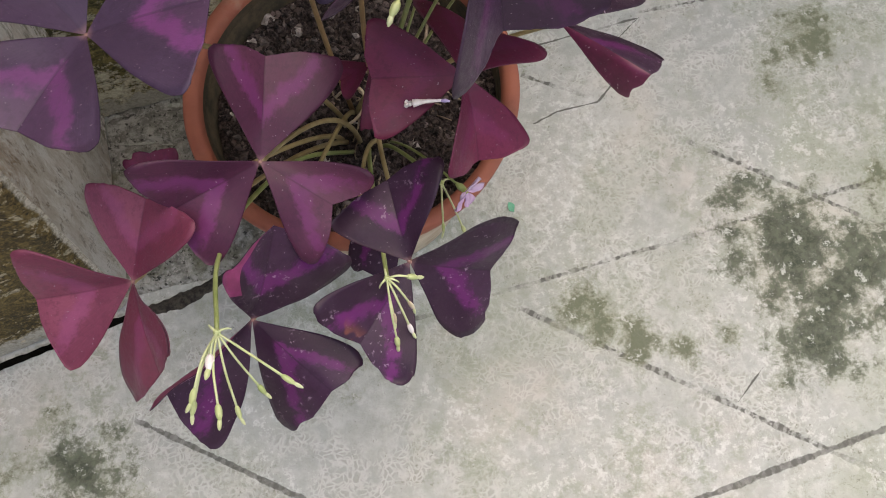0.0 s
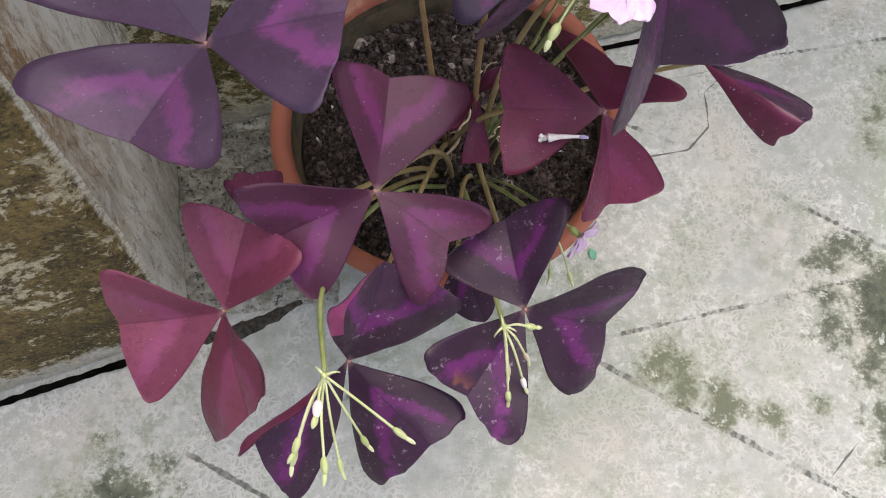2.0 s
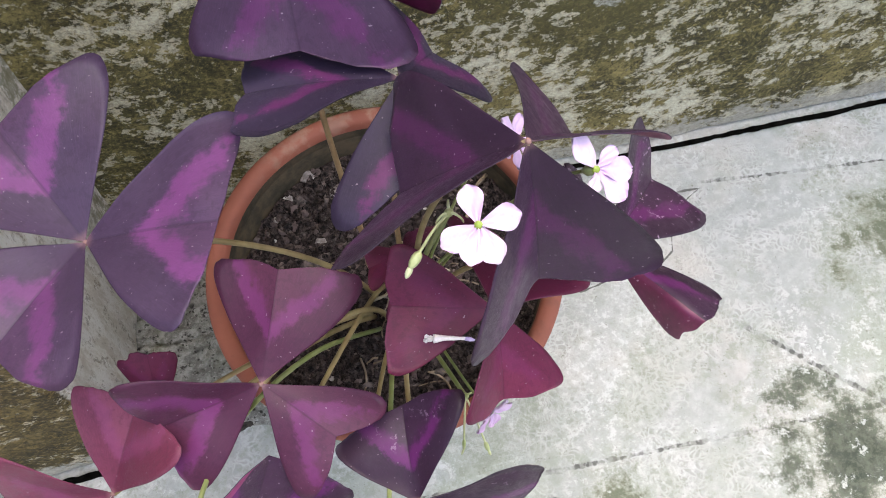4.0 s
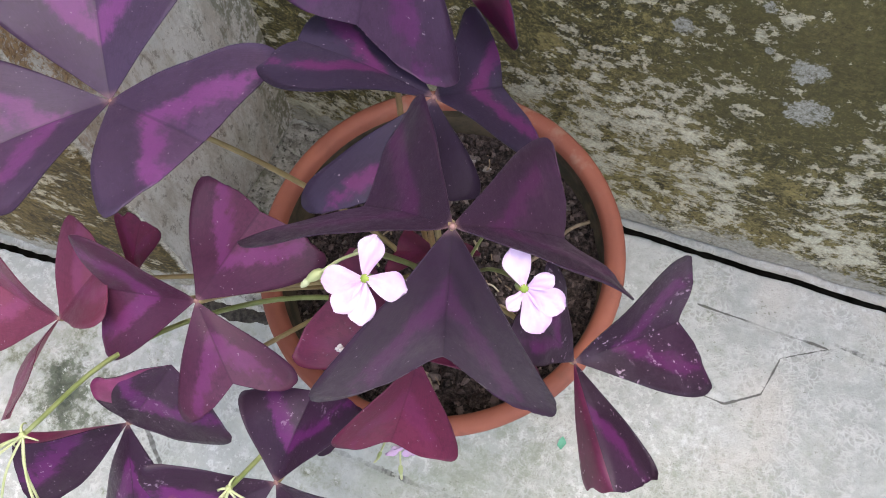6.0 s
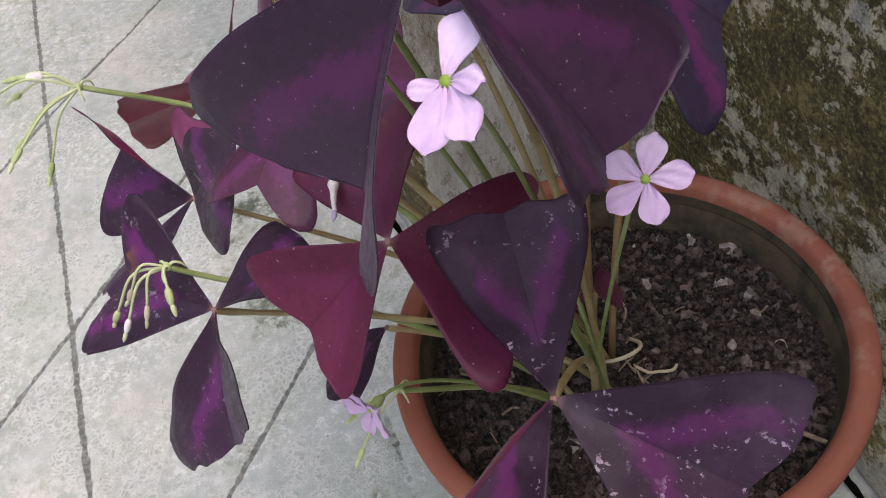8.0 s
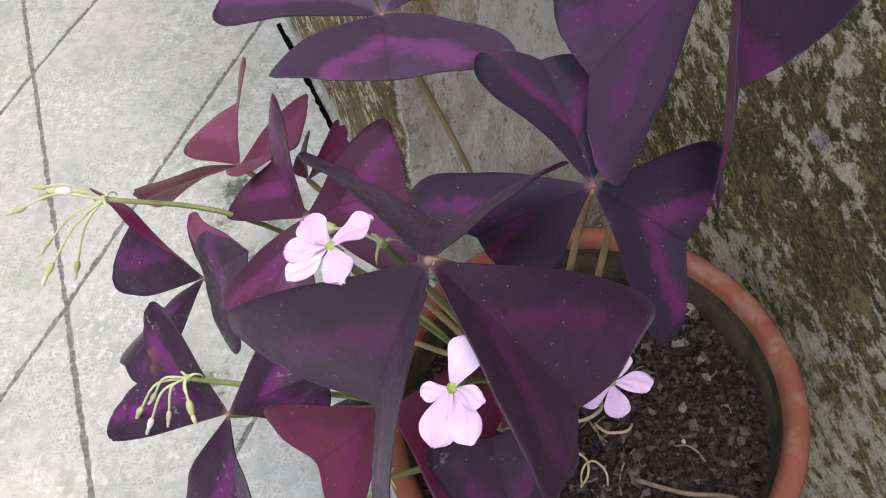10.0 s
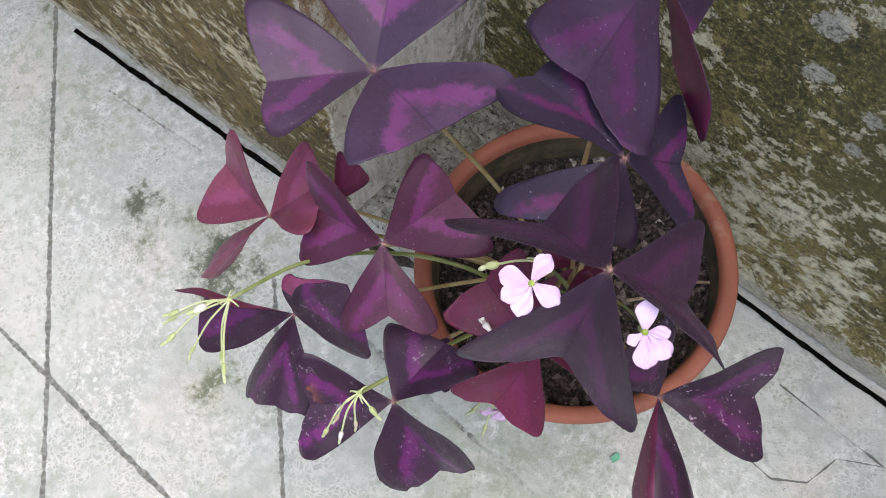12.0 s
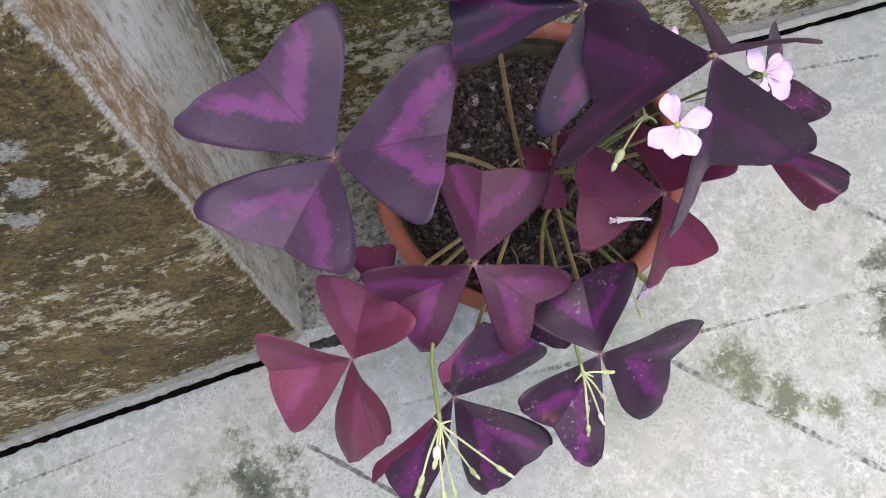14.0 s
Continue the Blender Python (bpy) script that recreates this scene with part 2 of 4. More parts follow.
def mossy_plaster(name, base, moss, pale, cover, lichens, foot=0.02):
    """Weathered plaster: a dark film of moss, rubbed through in ragged pale flecks that lie level; round grey lichens."""
    n = Nodes(name)
    p = n.place()
    big = n.noise(p, 6, 4, 0.55)
    zone = n.noise(p, 19, 5, 0.6)
    mid = n.noise(p, 45, 10, 0.72)
    fleck = n.math("ADD", n.noise(p, 120, 12, 0.70, stretch=(0.85, 0.85, 1.0)), n.math("MULTIPLY", n.math("SUBTRACT", n.noise(p, 480, 6, 0.8), 0.5), 0.35))
    fine = n.noise(p, 700, 5, 0.8)
    grain = n.noise(p, 330, 10, 0.86)
    c = n.mix(n.ramp(big, 0.38, 0.62), moss, base)
    c = n.mix(n.ramp(mid, 0.51, 0.57, 0.0, 0.7), c, tuple(v * 0.40 for v in moss))
    c = n.mix(n.ramp(mid, 0.45, 0.40, 0.0, 0.55), c, tuple(v * 1.5 for v in base))
    c = n.mix(n.ramp(grain, 0.53, 0.57, 0.0, 0.62), c, tuple(v * 1.9 for v in base))
    c = n.mix(n.ramp(grain, 0.47, 0.43, 0.0, 0.9), c, tuple(v * 0.20 for v in moss))
    mask = n.math("ADD", fleck, n.math("MULTIPLY", n.math("SUBTRACT", zone, 0.5), 0.70))
    mask = n.math("ADD", mask, n.math("MULTIPLY", n.math("SUBTRACT", big, 0.5), 0.30))
    high = n.node("ShaderNodeSeparateXYZ")
    n.link(p, high.inputs[0])
    if not name.startswith("brown"):
        # an evener, greener film of moss higher up and farther along
        film = n.math("MULTIPLY", n.ramp(n.math("ADD", high.outputs[0], n.math("MULTIPLY", n.math("SUBTRACT", big, 0.5), 0.10)), 0.035, 0.090), n.ramp(high.outputs[2], 0.10, 0.19))
        film = n.math("MULTIPLY", film, n.ramp(high.outputs[0], 0.15, 0.21, 1.0, 0.0))
        mask = n.math("SUBTRACT", mask, n.math("MULTIPLY", film, 0.085))
        c = n.mix(n.math("MULTIPLY", film, 0.65), c, n.mix(n.ramp(mid, 0.42, 0.58), tuple(v * 0.75 for v in moss), tuple(v * 1.25 for v in moss)))
    show = n.ramp(mask, cover, cover + 0.016)
    c = n.mix(n.math("MULTIPLY", show, 0.92), c, n.mix(n.ramp(grain, 0.42, 0.56), tuple(v * 0.50 for v in pale), pale))
    bare = n.ramp(mask, cover + 0.09, cover + 0.11)
    c = n.mix(n.math("MULTIPLY", bare, 0.8), c, n.mix(n.ramp(fine, 0.40, 0.58), tuple(v * 0.75 for v in pale), tuple(min(v * 1.35, 0.82) for v in pale)))
    ragged = n.math("SUBTRACT", n.noise(p, 150, 8, 0.75), 0.5)
    for x, y, z, r in lichens:
        far = n.math("ADD", n.math("DIVIDE", n.vec("DISTANCE", p, (x, y, z)), r), n.math("MULTIPLY", ragged, 3.0))
        disc = n.math("MULTIPLY", n.ramp(far, 0.82, 0.98, 1.0, 0.0), n.ramp(grain, 0.42, 0.52, 0.15, 0.85))
        c = n.mix(disc, c, n.mix(n.ramp(fine, 0.35, 0.65), (0.34, 0.335, 0.29), (0.64, 0.635, 0.59)))
    # bare cement along the foot
    low = n.ramp(n.math("ADD", high.outputs[2], n.math("MULTIPLY", n.math("SUBTRACT", n.math("ADD", mid, n.math("MULTIPLY", fleck, 0.6)), 0.8), 0.09)), foot * 0.7, foot * 1.2, 1.0, 0.0)
    c = n.mix(n.math("MULTIPLY", low, 0.90), c, n.mix(n.ramp(grain, 0.38, 0.62), (0.36, 0.34, 0.27), (0.60, 0.585, 0.52)))
    if name.startswith("brown"):
        # the rubbed arris of the pier
        edge = n.math("SUBTRACT", n.math("ADD", PIER_X, n.math("MULTIPLY", high.outputs[2], PIER_LEAN)), high.outputs[0])
        edge = n.ramp(n.math("ADD", edge, n.math("MULTIPLY", n.math("SUBTRACT", n.noise(p, 260, 6, 0.75), 0.5), 0.0040)), 0.0016, 0.0032, 1.0, 0.0)
        c = n.mix(n.math("MULTIPLY", edge, 0.9), c, n.mix(n.ramp(grain, 0.43, 0.55), (0.34, 0.31, 0.24), (0.74, 0.71, 0.63)))
    n.bump(n.math("ADD", n.math("MULTIPLY", show, 0.5), n.math("ADD", n.math("MULTIPLY", mid, 0.9), n.math("MULTIPLY", grain, 0.6))), 0.9, 0.0028)
    return n.done(c, 0.92)


def pier_side():
    n = Nodes("streaked_cement")
    p = n.place()
    streak = n.noise(p, 60, 12, 0.76, stretch=(1.0, 1.5, 0.35))
    mid = n.noise(p, 150, 12, 0.82, stretch=(1.0, 1.0, 0.45))
    fine = n.noise(p, 620, 6, 0.82, stretch=(1.0, 1.0, 0.6))
    c = n.mix(n.ramp(streak, 0.40, 0.58), (0.66, 0.61, 0.53), (0.88, 0.86, 0.81))
    c = n.mix(n.ramp(fine, 0.54, 0.60, 0.0, 0.38), c, (0.44, 0.39, 0.30))
    c = n.mix(n.ramp(mid, 0.555, 0.575, 0.0, 0.60), c, (0.22, 0.180, 0.12))
    at = n.node("ShaderNodeSeparateXYZ")
    n.link(p, at.inputs[0])
    side = n.math("ADD", at.outputs[1], n.math("MULTIPLY", n.math("SUBTRACT", streak, 0.5), 0.12))
    up = n.math("ADD", at.outputs[2], n.math("MULTIPLY", n.math("SUBTRACT", mid, 0.5), 0.25))
    rust = n.math("MULTIPLY", n.ramp(side, -0.020, 0.008, 1.0, 0.0), n.ramp(up, 0.14, 0.30))
    rust = n.math("MULTIPLY", rust, n.ramp(n.math("ADD", mid, n.math("MULTIPLY", n.math("SUBTRACT", fine, 0.5), 0.7)), 0.455, 0.485, 0.10, 0.92))
    c = n.mix(rust, c, n.mix(n.ramp(fine, 0.40, 0.60), (0.20, 0.095, 0.030), (0.55, 0.36, 0.18)))
    white = n.math("MULTIPLY", n.ramp(n.math("ABSOLUTE", n.math("SUBTRACT", side, 0.028)), 0.006, 0.030, 1.0, 0.0), n.ramp(at.outputs[2], 0.10, 0.26))
    c = n.mix(n.math("MULTIPLY", white, n.ramp(mid, 0.46, 0.54, 0.9, 0.15)), c, (0.86, 0.86, 0.83))
    green = n.math("MULTIPLY", n.ramp(side, 0.050, 0.085), n.ramp(mid, 0.46, 0.51))
    c = n.mix(n.math("MULTIPLY", green, 0.75), c, (0.17, 0.16, 0.07))
    n.bump(n.math("ADD", n.math("MULTIPLY", streak, 1.2), n.math("ADD", n.math("MULTIPLY", mid, 0.9), n.math("MULTIPLY", fine, 0.5))), 0.9, 0.003)
    return n.done(c, 0.9)


def terracotta():
    n = Nodes("terracotta")
    p = n.place()
    mid = n.noise(p, 70, 6, 0.62)
    fine = n.noise(p, 600, 3, 0.7)
    big = n.noise(p, 16, 4, 0.6)
    c = n.mix(n.ramp(big, 0.35, 0.65), (0.240, 0.074, 0.046), (0.310, 0.100, 0.060))
    c = n.mix(n.ramp(mid, 0.52, 0.74, 0.0, 0.5), c, (0.16, 0.060, 0.040))
    at = n.node("ShaderNodeSeparateXYZ")
    n.link(p, at.inputs[0])
    lime = n.math("MULTIPLY", n.ramp(n.math("ADD", at.outputs[1], n.math("MULTIPLY", n.math("SUBTRACT", big, 0.5), 0.14)), 0.045, 0.10), n.ramp(mid, 0.48, 0.62))
    c = n.mix(n.math("MULTIPLY", lime, 0.40), c, (0.48, 0.36, 0.27))
    n.bump(n.math("ADD", mid, n.math("MULTIPLY", fine, 0.4)), 0.4, 0.0008)
    return n.done(c, 0.72)


def plain(name, a, b, scale, rough=0.6, relief=0.3, depth=0.0006, **more):
    n = Nodes(name)
    p = n.place()
    f = n.noise(p, scale, 5, 0.65)
    g = n.noise(p, scale * 7, 3, 0.6)
    c = n.mix(n.ramp(f, 0.32, 0.68), a, b)
    n.bump(n.math("ADD", f, n.math("MULTIPLY", g, 0.5)), relief, depth)
    return n.done(c, rough, **more)


def crumb_mix(name, dark, mid, light):
    """Crumbs of earth: each has a tone of its own, with a fine grain over it."""
    n = Nodes(name)
    p = n.place()
    tone = n.node("ShaderNodeNewGeometry").outputs["Random Per Island"]
    f = n.noise(p, 380, 6, 0.75)
    c = n.mix(n.ramp(tone, 0.0, 0.8), dark, mid)
    c = n.mix(n.ramp(tone, 0.80, 1.0), c, light)
    c = n.mix(n.ramp(f, 0.42, 0.66, 0.0, 0.7), c, tuple(v * 0.8 for v in light))
    c = n.mix(n.ramp(f, 0.46, 0.34, 0.0, 0.8), c, dark)
    n.bump(f, 0.9, 0.002)
    return n.done(c, 0.95, Specular_IOR_Level=0.25)


def leaf_upper(name, ground, tint, mark, strength, rough=0.42, worn=0.0, gloss=0.25):
    """Upper side of a leaflet: dark ground, a ragged two-armed mark that runs out in streaks, a fine midrib, dust;
    worn: pale scuffs, and grey patches of dust and painted sheen.
    """
    n = Nodes(name)
    uv = n.node("ShaderNodeUVMap", uv_map="blade").outputs[0]
    at = n.node("ShaderNodeSeparateXYZ")
    n.link(uv, at.inputs[0])
    p = n.place()
    rnd = n.node("ShaderNodeObjectInfo").outputs["Random"]
    wide = n.math("ABSOLUTE", at.outputs[1])
    fan = n.node("ShaderNodeCombineXYZ")
    n.link(n.math("MULTIPLY", n.math("DIVIDE", at.outputs[1], n.math("ADD", at.outputs[0], 0.08)), 7.0), fan.inputs[0])
    n.link(n.math("MULTIPLY", at.outputs[0], 1.6), fan.inputs[1])
    n.link(n.math("MULTIPLY", rnd, 40.0), fan.inputs[2])
    ray = n.noise(fan.outputs[0], 2.2, 6, 0.72)
    hair = n.noise(fan.outputs[0], 9.0, 4, 0.7)
    rag = n.noise(p, 330, 5, 0.72)
    soft = n.noise(p, 45, 4, 0.6)
    blob = n.noise(p, 120, 5, 0.62)
    centre = n.math("ADD", n.ramp(rnd, 0.0, 1.0, 0.31, 0.37), n.math("MULTIPLY", wide, 0.60))
    off = n.math("SUBTRACT", at.outputs[0], centre)
    shift = n.math("ADD", n.math("MULTIPLY", n.math("SUBTRACT", ray, 0.5), 0.15), n.math("ADD", n.math("MULTIPLY", n.math("SUBTRACT", blob, 0.5), 0.42), n.math("MULTIPLY", n.math("SUBTRACT", rag, 0.5), 0.16)))
    inner = n.ramp(n.math("ADD", off, n.math("MULTIPLY", shift, 0.55)), -0.105, -0.025)
    outer = n.ramp(n.math("ADD", off, shift), 0.040, 0.180, 1.0, 0.0)
    arm = n.ramp(n.math("ADD", wide, n.math("MULTIPLY", n.math("SUBTRACT", blob, 0.5), 1.0)), 0.55, 0.74, 1.0, 0.0)
    patch = n.math("MULTIPLY", n.math("MULTIPLY", inner, outer), arm)
    c = n.mix(n.ramp(n.math("ADD", off, n.math("MULTIPLY", n.math("SUBTRACT", soft, 0.5), 0.5)), -0.12, 0.16), ground, tint)
    c = n.mix(n.ramp(hair, 0.40, 0.70, 0.0, 0.20), c, tuple(v * 1.5 for v in tint))
    c = n.mix(n.ramp(rag, 0.52, 0.38, 0.0, 0.35), c, tuple(v * 0.6 for v in ground))
    c = n.mix(n.math("MULTIPLY", patch, n.math("MULTIPLY", n.ramp(rnd, 0.0, 1.0, 0.7, 1.0), strength)), c, n.mix(rag, tuple(v * 0.7 for v in mark), mark))
    c = n.mix(n.ramp(wide, 0.006, 0.022, 0.45, 0.0), c, tuple(v * 0.75 for v in ground))
    vein = n.ramp(n.math("ABSOLUTE", n.math("SUBTRACT", hair, 0.5)), 0.0, 0.045, 0.13, 0.0)
    c = n.mix(n.math("MULTIPLY", vein, n.ramp(at.outputs[0], 0.10, 0.30)), c, tuple(v * 0.6 for v in ground))
    c = n.mix(n.ramp(at.outputs[0], 0.018, 0.060, 0.40, 0.0), c, (0.27, 0.15, 0.15))
    dust = n.math("MULTIPLY", n.ramp(n.noise(p, 800, 2, 0.5), 0.71, 0.75), 0.5)
    c = n.mix(dust, c, (0.32, 0.26, 0.30))
    if worn:
        scuff = n.math("MULTIPLY", n.ramp(n.noise(p, 380, 5, 0.65), 0.60, 0.645), n.ramp(n.noise(p, 55, 3), 0.48, 0.62))
        c = n.mix(n.math("MULTIPLY", scuff, worn), c, (0.34, 0.25, 0.33))
        # soft grey patches: a film of dust plus a pale sheen put into the colour
        dust_sheen = n.math("MULTIPLY", n.ramp(n.noise(p, 34, 6, 0.7), 0.46, 0.66), 0.32 * worn)
        c = n.mix(dust_sheen, c, (0.090, 0.062, 0.088))
        burnt = n.math("MULTIPLY", n.ramp(n.noise(p, 38, 3, 0.5), 0.675, 0.70), n.ramp(at.outputs[0], 0.60, 0.78))
        c = n.mix(n.math("MULTIPLY", burnt, 0.85), c, n.mix(rag, (0.14, 0.04, 0.025), (0.27, 0.10, 0.065)))
    n.bump(n.math("ADD", n.math("MULTIPLY", soft, 0.8), n.math("ADD", n.math("MULTIPLY", hair, 0.22), n.math("MULTIPLY", rag, 0.35))), 0.35, 0.0007)
    return n.done(c, n.ramp(rag, 0.3, 0.7, rough - 0.06, rough + 0.12), Specular_IOR_Level=gloss, Sheen_Weight=0.03, Sheen_Roughness=0.4, Sheen_Tint=(0.8, 0.75, 1.0, 1.0))


FLOOR = concrete_floor()
BACK = mossy_plaster("mossy_plaster", (0.235, 0.192, 0.072), (0.104, 0.092, 0.031), (0.72, 0.67, 0.49), 0.514, (
    (0.004, 0.112, 0.326, 0.009), (0.012, 0.113, 0.318, 0.009), (0.020, 0.114, 0.334, 0.009), (0.038, 0.116, 0.301, 0.0095), (0.041, 0.116, 0.266, 0.008), (0.037, 0.116, 0.333, 0.011), (-0.004, 0.112, 0.298, 0.006), (0.131, 0.125, 0.216, 0.009), (0.138, 0.126, 0.185, 0.011), (0.074, 0.120, 0.226, 0.006), (0.106, 0.123, 0.255, 0.004), (0.074, 0.120, 0.257, 0.006), (0.112, 0.123, 0.226, 0.0025), (-0.036, 0.109, 0.240, 0.006)))
PIER = mossy_plaster("brown_mossy_plaster", (0.180, 0.126, 0.044), (0.096, 0.072, 0.024), (0.66, 0.58, 0.41), 0.578, (
    (-0.188, -0.050, 0.376, 0.010), (-0.197, -0.052, 0.349, 0.009), (-0.212, -0.055, 0.324, 0.008), (-0.26, -0.064, 0.29, 0.006), (-0.31, -0.074, 0.20, 0.007)))
SIDE = pier_side()
SCREEN_WALL = plain("grey_plaster", (0.24, 0.23, 0.20), (0.36, 0.35, 0.31), 12, 0.9, 0.5, 0.002)
CLAY = terracotta()
LIMED = plain("limed_clay", (0.42, 0.33, 0.24), (0.58, 0.51, 0.41), 45, 0.85, 0.5, 0.001)
# algae-green lining, darkened further to hold the shade inside the pot
CLAY_GREEN = plain("shaded_algae_clay", (0.022, 0.020, 0.010), (0.080, 0.058, 0.032), 75, 0.85, 0.6, 0.001)
SOIL = crumb_mix("potting_soil", (0.004, 0.003, 0.0025), (0.030, 0.021, 0.018), (0.165, 0.125, 0.115))
GRIT = plain("grit", (0.022, 0.017, 0.015), (0.17, 0.135, 0.12), 220, 0.9, 0.5, 0.001)
PERLITE = plain("perlite", (0.42, 0.39, 0.35), (0.62, 0.60, 0.56), 260, 0.9, 0.5, 0.0008)
STEM = plain("petiole", (0.235, 0.175, 0.078), (0.345, 0.275, 0.135), 70, 0.55, 0.2, 0.0003)
STEM_BROWN = plain("old_petiole", (0.22, 0.135, 0.058), (0.32, 0.21, 0.10), 70, 0.6, 0.2, 0.0003)
GREEN = plain("green_stalk", (0.27, 0.34, 0.11), (0.43, 0.48, 0.23), 90, 0.5, 0.1, 0.0002)
PALE = plain("pale_root", (0.42, 0.34, 0.22), (0.55, 0.48, 0.36), 120, 0.8)
PETAL = plain("petal", (0.55, 0.37, 0.58), (0.67, 0.52, 0.69), 60, 0.55, 0.15, 0.0003, Subsurface_Weight=0.15, Subsurface_Radius=(0.004, 0.003, 0.004))
WITHERED = plain("withered_petal", (0.62, 0.55, 0.52), (0.80, 0.76, 0.74), 200, 0.6)
HUB = plain("hub", (0.19, 0.095, 0.090), (0.30, 0.17, 0.14), 300, 0.6, 0.3, 0.0003)
SCRAP = plain("green_scrap", (0.07, 0.30, 0.18), (0.12, 0.40, 0.26), 200, 0.5)
# the rose leaf's underside is a brighter crimson: light through the blade, painted in
UNDER = {k: plain("leaf_under_" + k, a, b, 130, 0.42, 0.25, 0.0004) for k, (a, b) in {
    "crimson": ((0.092, 0.006, 0.034), (0.145, 0.011, 0.058)), "backlit": ((0.21, 0.010, 0.044), (0.29, 0.017, 0.068)), "pink": ((0.15, 0.016, 0.070), (0.23, 0.028, 0.115))}.items()}


def scuffed_under():
    n = Nodes("leaf_under_scuffed")
    p = n.place()
    c = n.mix(n.ramp(n.noise(p, 130, 5, 0.65), 0.32, 0.68), (0.072, 0.007, 0.028), (0.120, 0.012, 0.048))
    dots = n.math("MULTIPLY", n.ramp(n.noise(p, 430, 4, 0.6), 0.62, 0.66), n.ramp(n.noise(p, 70, 3), 0.42, 0.56))
    c = n.mix(n.math("MULTIPLY", dots, 0.85), c, (0.46, 0.38, 0.42))
    n.bump(n.noise(p, 130, 5), 0.25, 0.0004)
    return n.done(c, 0.42)


UNDER["scuffed"] = scuffed_under()
UPPER = {
    "violet": leaf_upper("leaf_violet", (0.050, 0.030, 0.059), (0.069, 0.036, 0.074), (0.178, 0.050, 0.172), 0.95, gloss=0.24),
    "mauve": leaf_upper("leaf_mauve", (0.056, 0.013, 0.034), (0.077, 0.021, 0.047), (0.160, 0.030, 0.125), 0.9),
    "rose": leaf_upper("leaf_rose", (0.130, 0.027, 0.054), (0.185, 0.046, 0.082), (0.260, 0.060, 0.150), 0.75),
    "plum": leaf_upper("leaf_plum", (0.024, 0.008, 0.022), (0.038, 0.014, 0.036), (0.150, 0.016, 0.140), 0.9, worn=0.55, gloss=0.26),
    "wine": leaf_upper("leaf_wine", (0.080, 0.009, 0.030), (0.115, 0.016, 0.044), (0.150, 0.018, 0.080), 0.5),
    "dusk": leaf_upper("leaf_dusk", (0.029, 0.012, 0.029), (0.041, 0.017, 0.041), (0.115, 0.018, 0.100), 0.62, rough=0.42, gloss=0.30),
    "dusty": leaf_upper("leaf_dusty", (0.023, 0.010, 0.022), (0.038, 0.016, 0.036), (0.125, 0.018, 0.112), 0.75, worn=1.0, gloss=0.24),
    "grape": leaf_upper("leaf_grape", (0.043, 0.021, 0.046), (0.055, 0.027, 0.057), (0.116, 0.024, 0.108), 0.90, gloss=0.26),
    "slate": leaf_upper("leaf_slate", (0.025, 0.016, 0.035), (0.036, 0.026, 0.051), (0.140, 0.022, 0.115), 0.70, rough=0.46, gloss=0.20),
}


# ---- mesh helpers ----
def mesh_object(name, verts, faces, mats, parent=None, smooth=True, slots=None, label=""):
    me = bpy.data.meshes.new(name)
    me.from_pydata([tuple(v) for v in verts], [], faces)
    for m in mats:
        me.materials.append(m)
    if slots is not None:
        me.polygons.foreach_set("material_index", slots)
    me.polygons.foreach_set("use_smooth", [smooth] * len(me.polygons))
    me.update()
    ob = new(name, me)
    if parent:
        ob.parent = parent
    return tagged(ob, label) if label else ob


def grid_faces(nu, nv, first=0):
    return [(first + i * nv + j, first + i * nv + j + 1, first + (i + 1) * nv + j + 1, first + (i + 1) * nv + j) for i in range(nu - 1) for j in range(nv - 1)]


def tube(points, radii, sides=8):
    """Vertices and faces of a tapering tube along points, closed at both ends."""
    pts = [Vector(p) for p in points]
    verts, faces = [], []
    side = None
    for i, p in enumerate(pts):
        way = (pts[min(i + 1, len(pts) - 1)] - pts[max(i - 1, 0)]).normalized()
        if side is None:
            side = way.cross(Vector((0.31, 0.87, 0.21))).normalized()
        side = (side - way * side.dot(way)).normalized()
        up = way.cross(side)
        r = radii[i] if hasattr(radii, "__len__") else radii
        verts += [p + (side * math.cos(a) + up * math.sin(a)) * r for a in (math.tau * k / sides for k in range(sides))]
    for i in range(len(pts) - 1):
        for k in range(sides):
            faces.append((i * sides + k, i * sides + (k + 1) % sides, (i + 1) * sides + (k + 1) % sides, (i + 1) * sides + k))
    faces += [tuple(range(sides))[::-1], tuple((len(pts) - 1) * sides + k for k in range(sides))]
    return verts, faces


def bezier(a, b, c, d, count):
    a, b, c, d = Vector(a), Vector(b), Vector(c), Vector(d)
    return [a * (1 - t) ** 3 + b * 3 * t * (1 - t) ** 2 + c * 3 * t * t * (1 - t) + d * t ** 3 for t in (i / (count - 1) for i in range(count))]


def spline(points, count):
    """Catmull-Rom through points."""
    p = [Vector(q) for q in points]
    p = [p[0] * 2 - p[1], *p, p[-1] * 2 - p[-2]]
    out = []
    for i in range(count):
        s = i / (count - 1) * (len(p) - 3)
        k = min(int(s), len(p) - 4)
        t = s - k
        a, b, c, d = p[k:k + 4]
        out.append(0.5 * (2 * b + (c - a) * t + (2 * a - 5 * b + 4 * c - d) * t * t + (3 * b - a - 3 * c + d) * t ** 3))
    return out


# ---- the yard floor: one sheet, finely cut where the camera sees it ----
def spread(low, high, step, far):
    mid = list(np.arange(low, high + step / 2, step))
    out, gap, x = [], step, high
    while x < far:
        gap *= 1.7
        x += gap
        out.append(x)
    left, gap, x = [], step, low
    while x > -far:
        gap *= 1.7
        x -= gap
        left.append(x)
    return np.array(left[::-1] + mid + out)


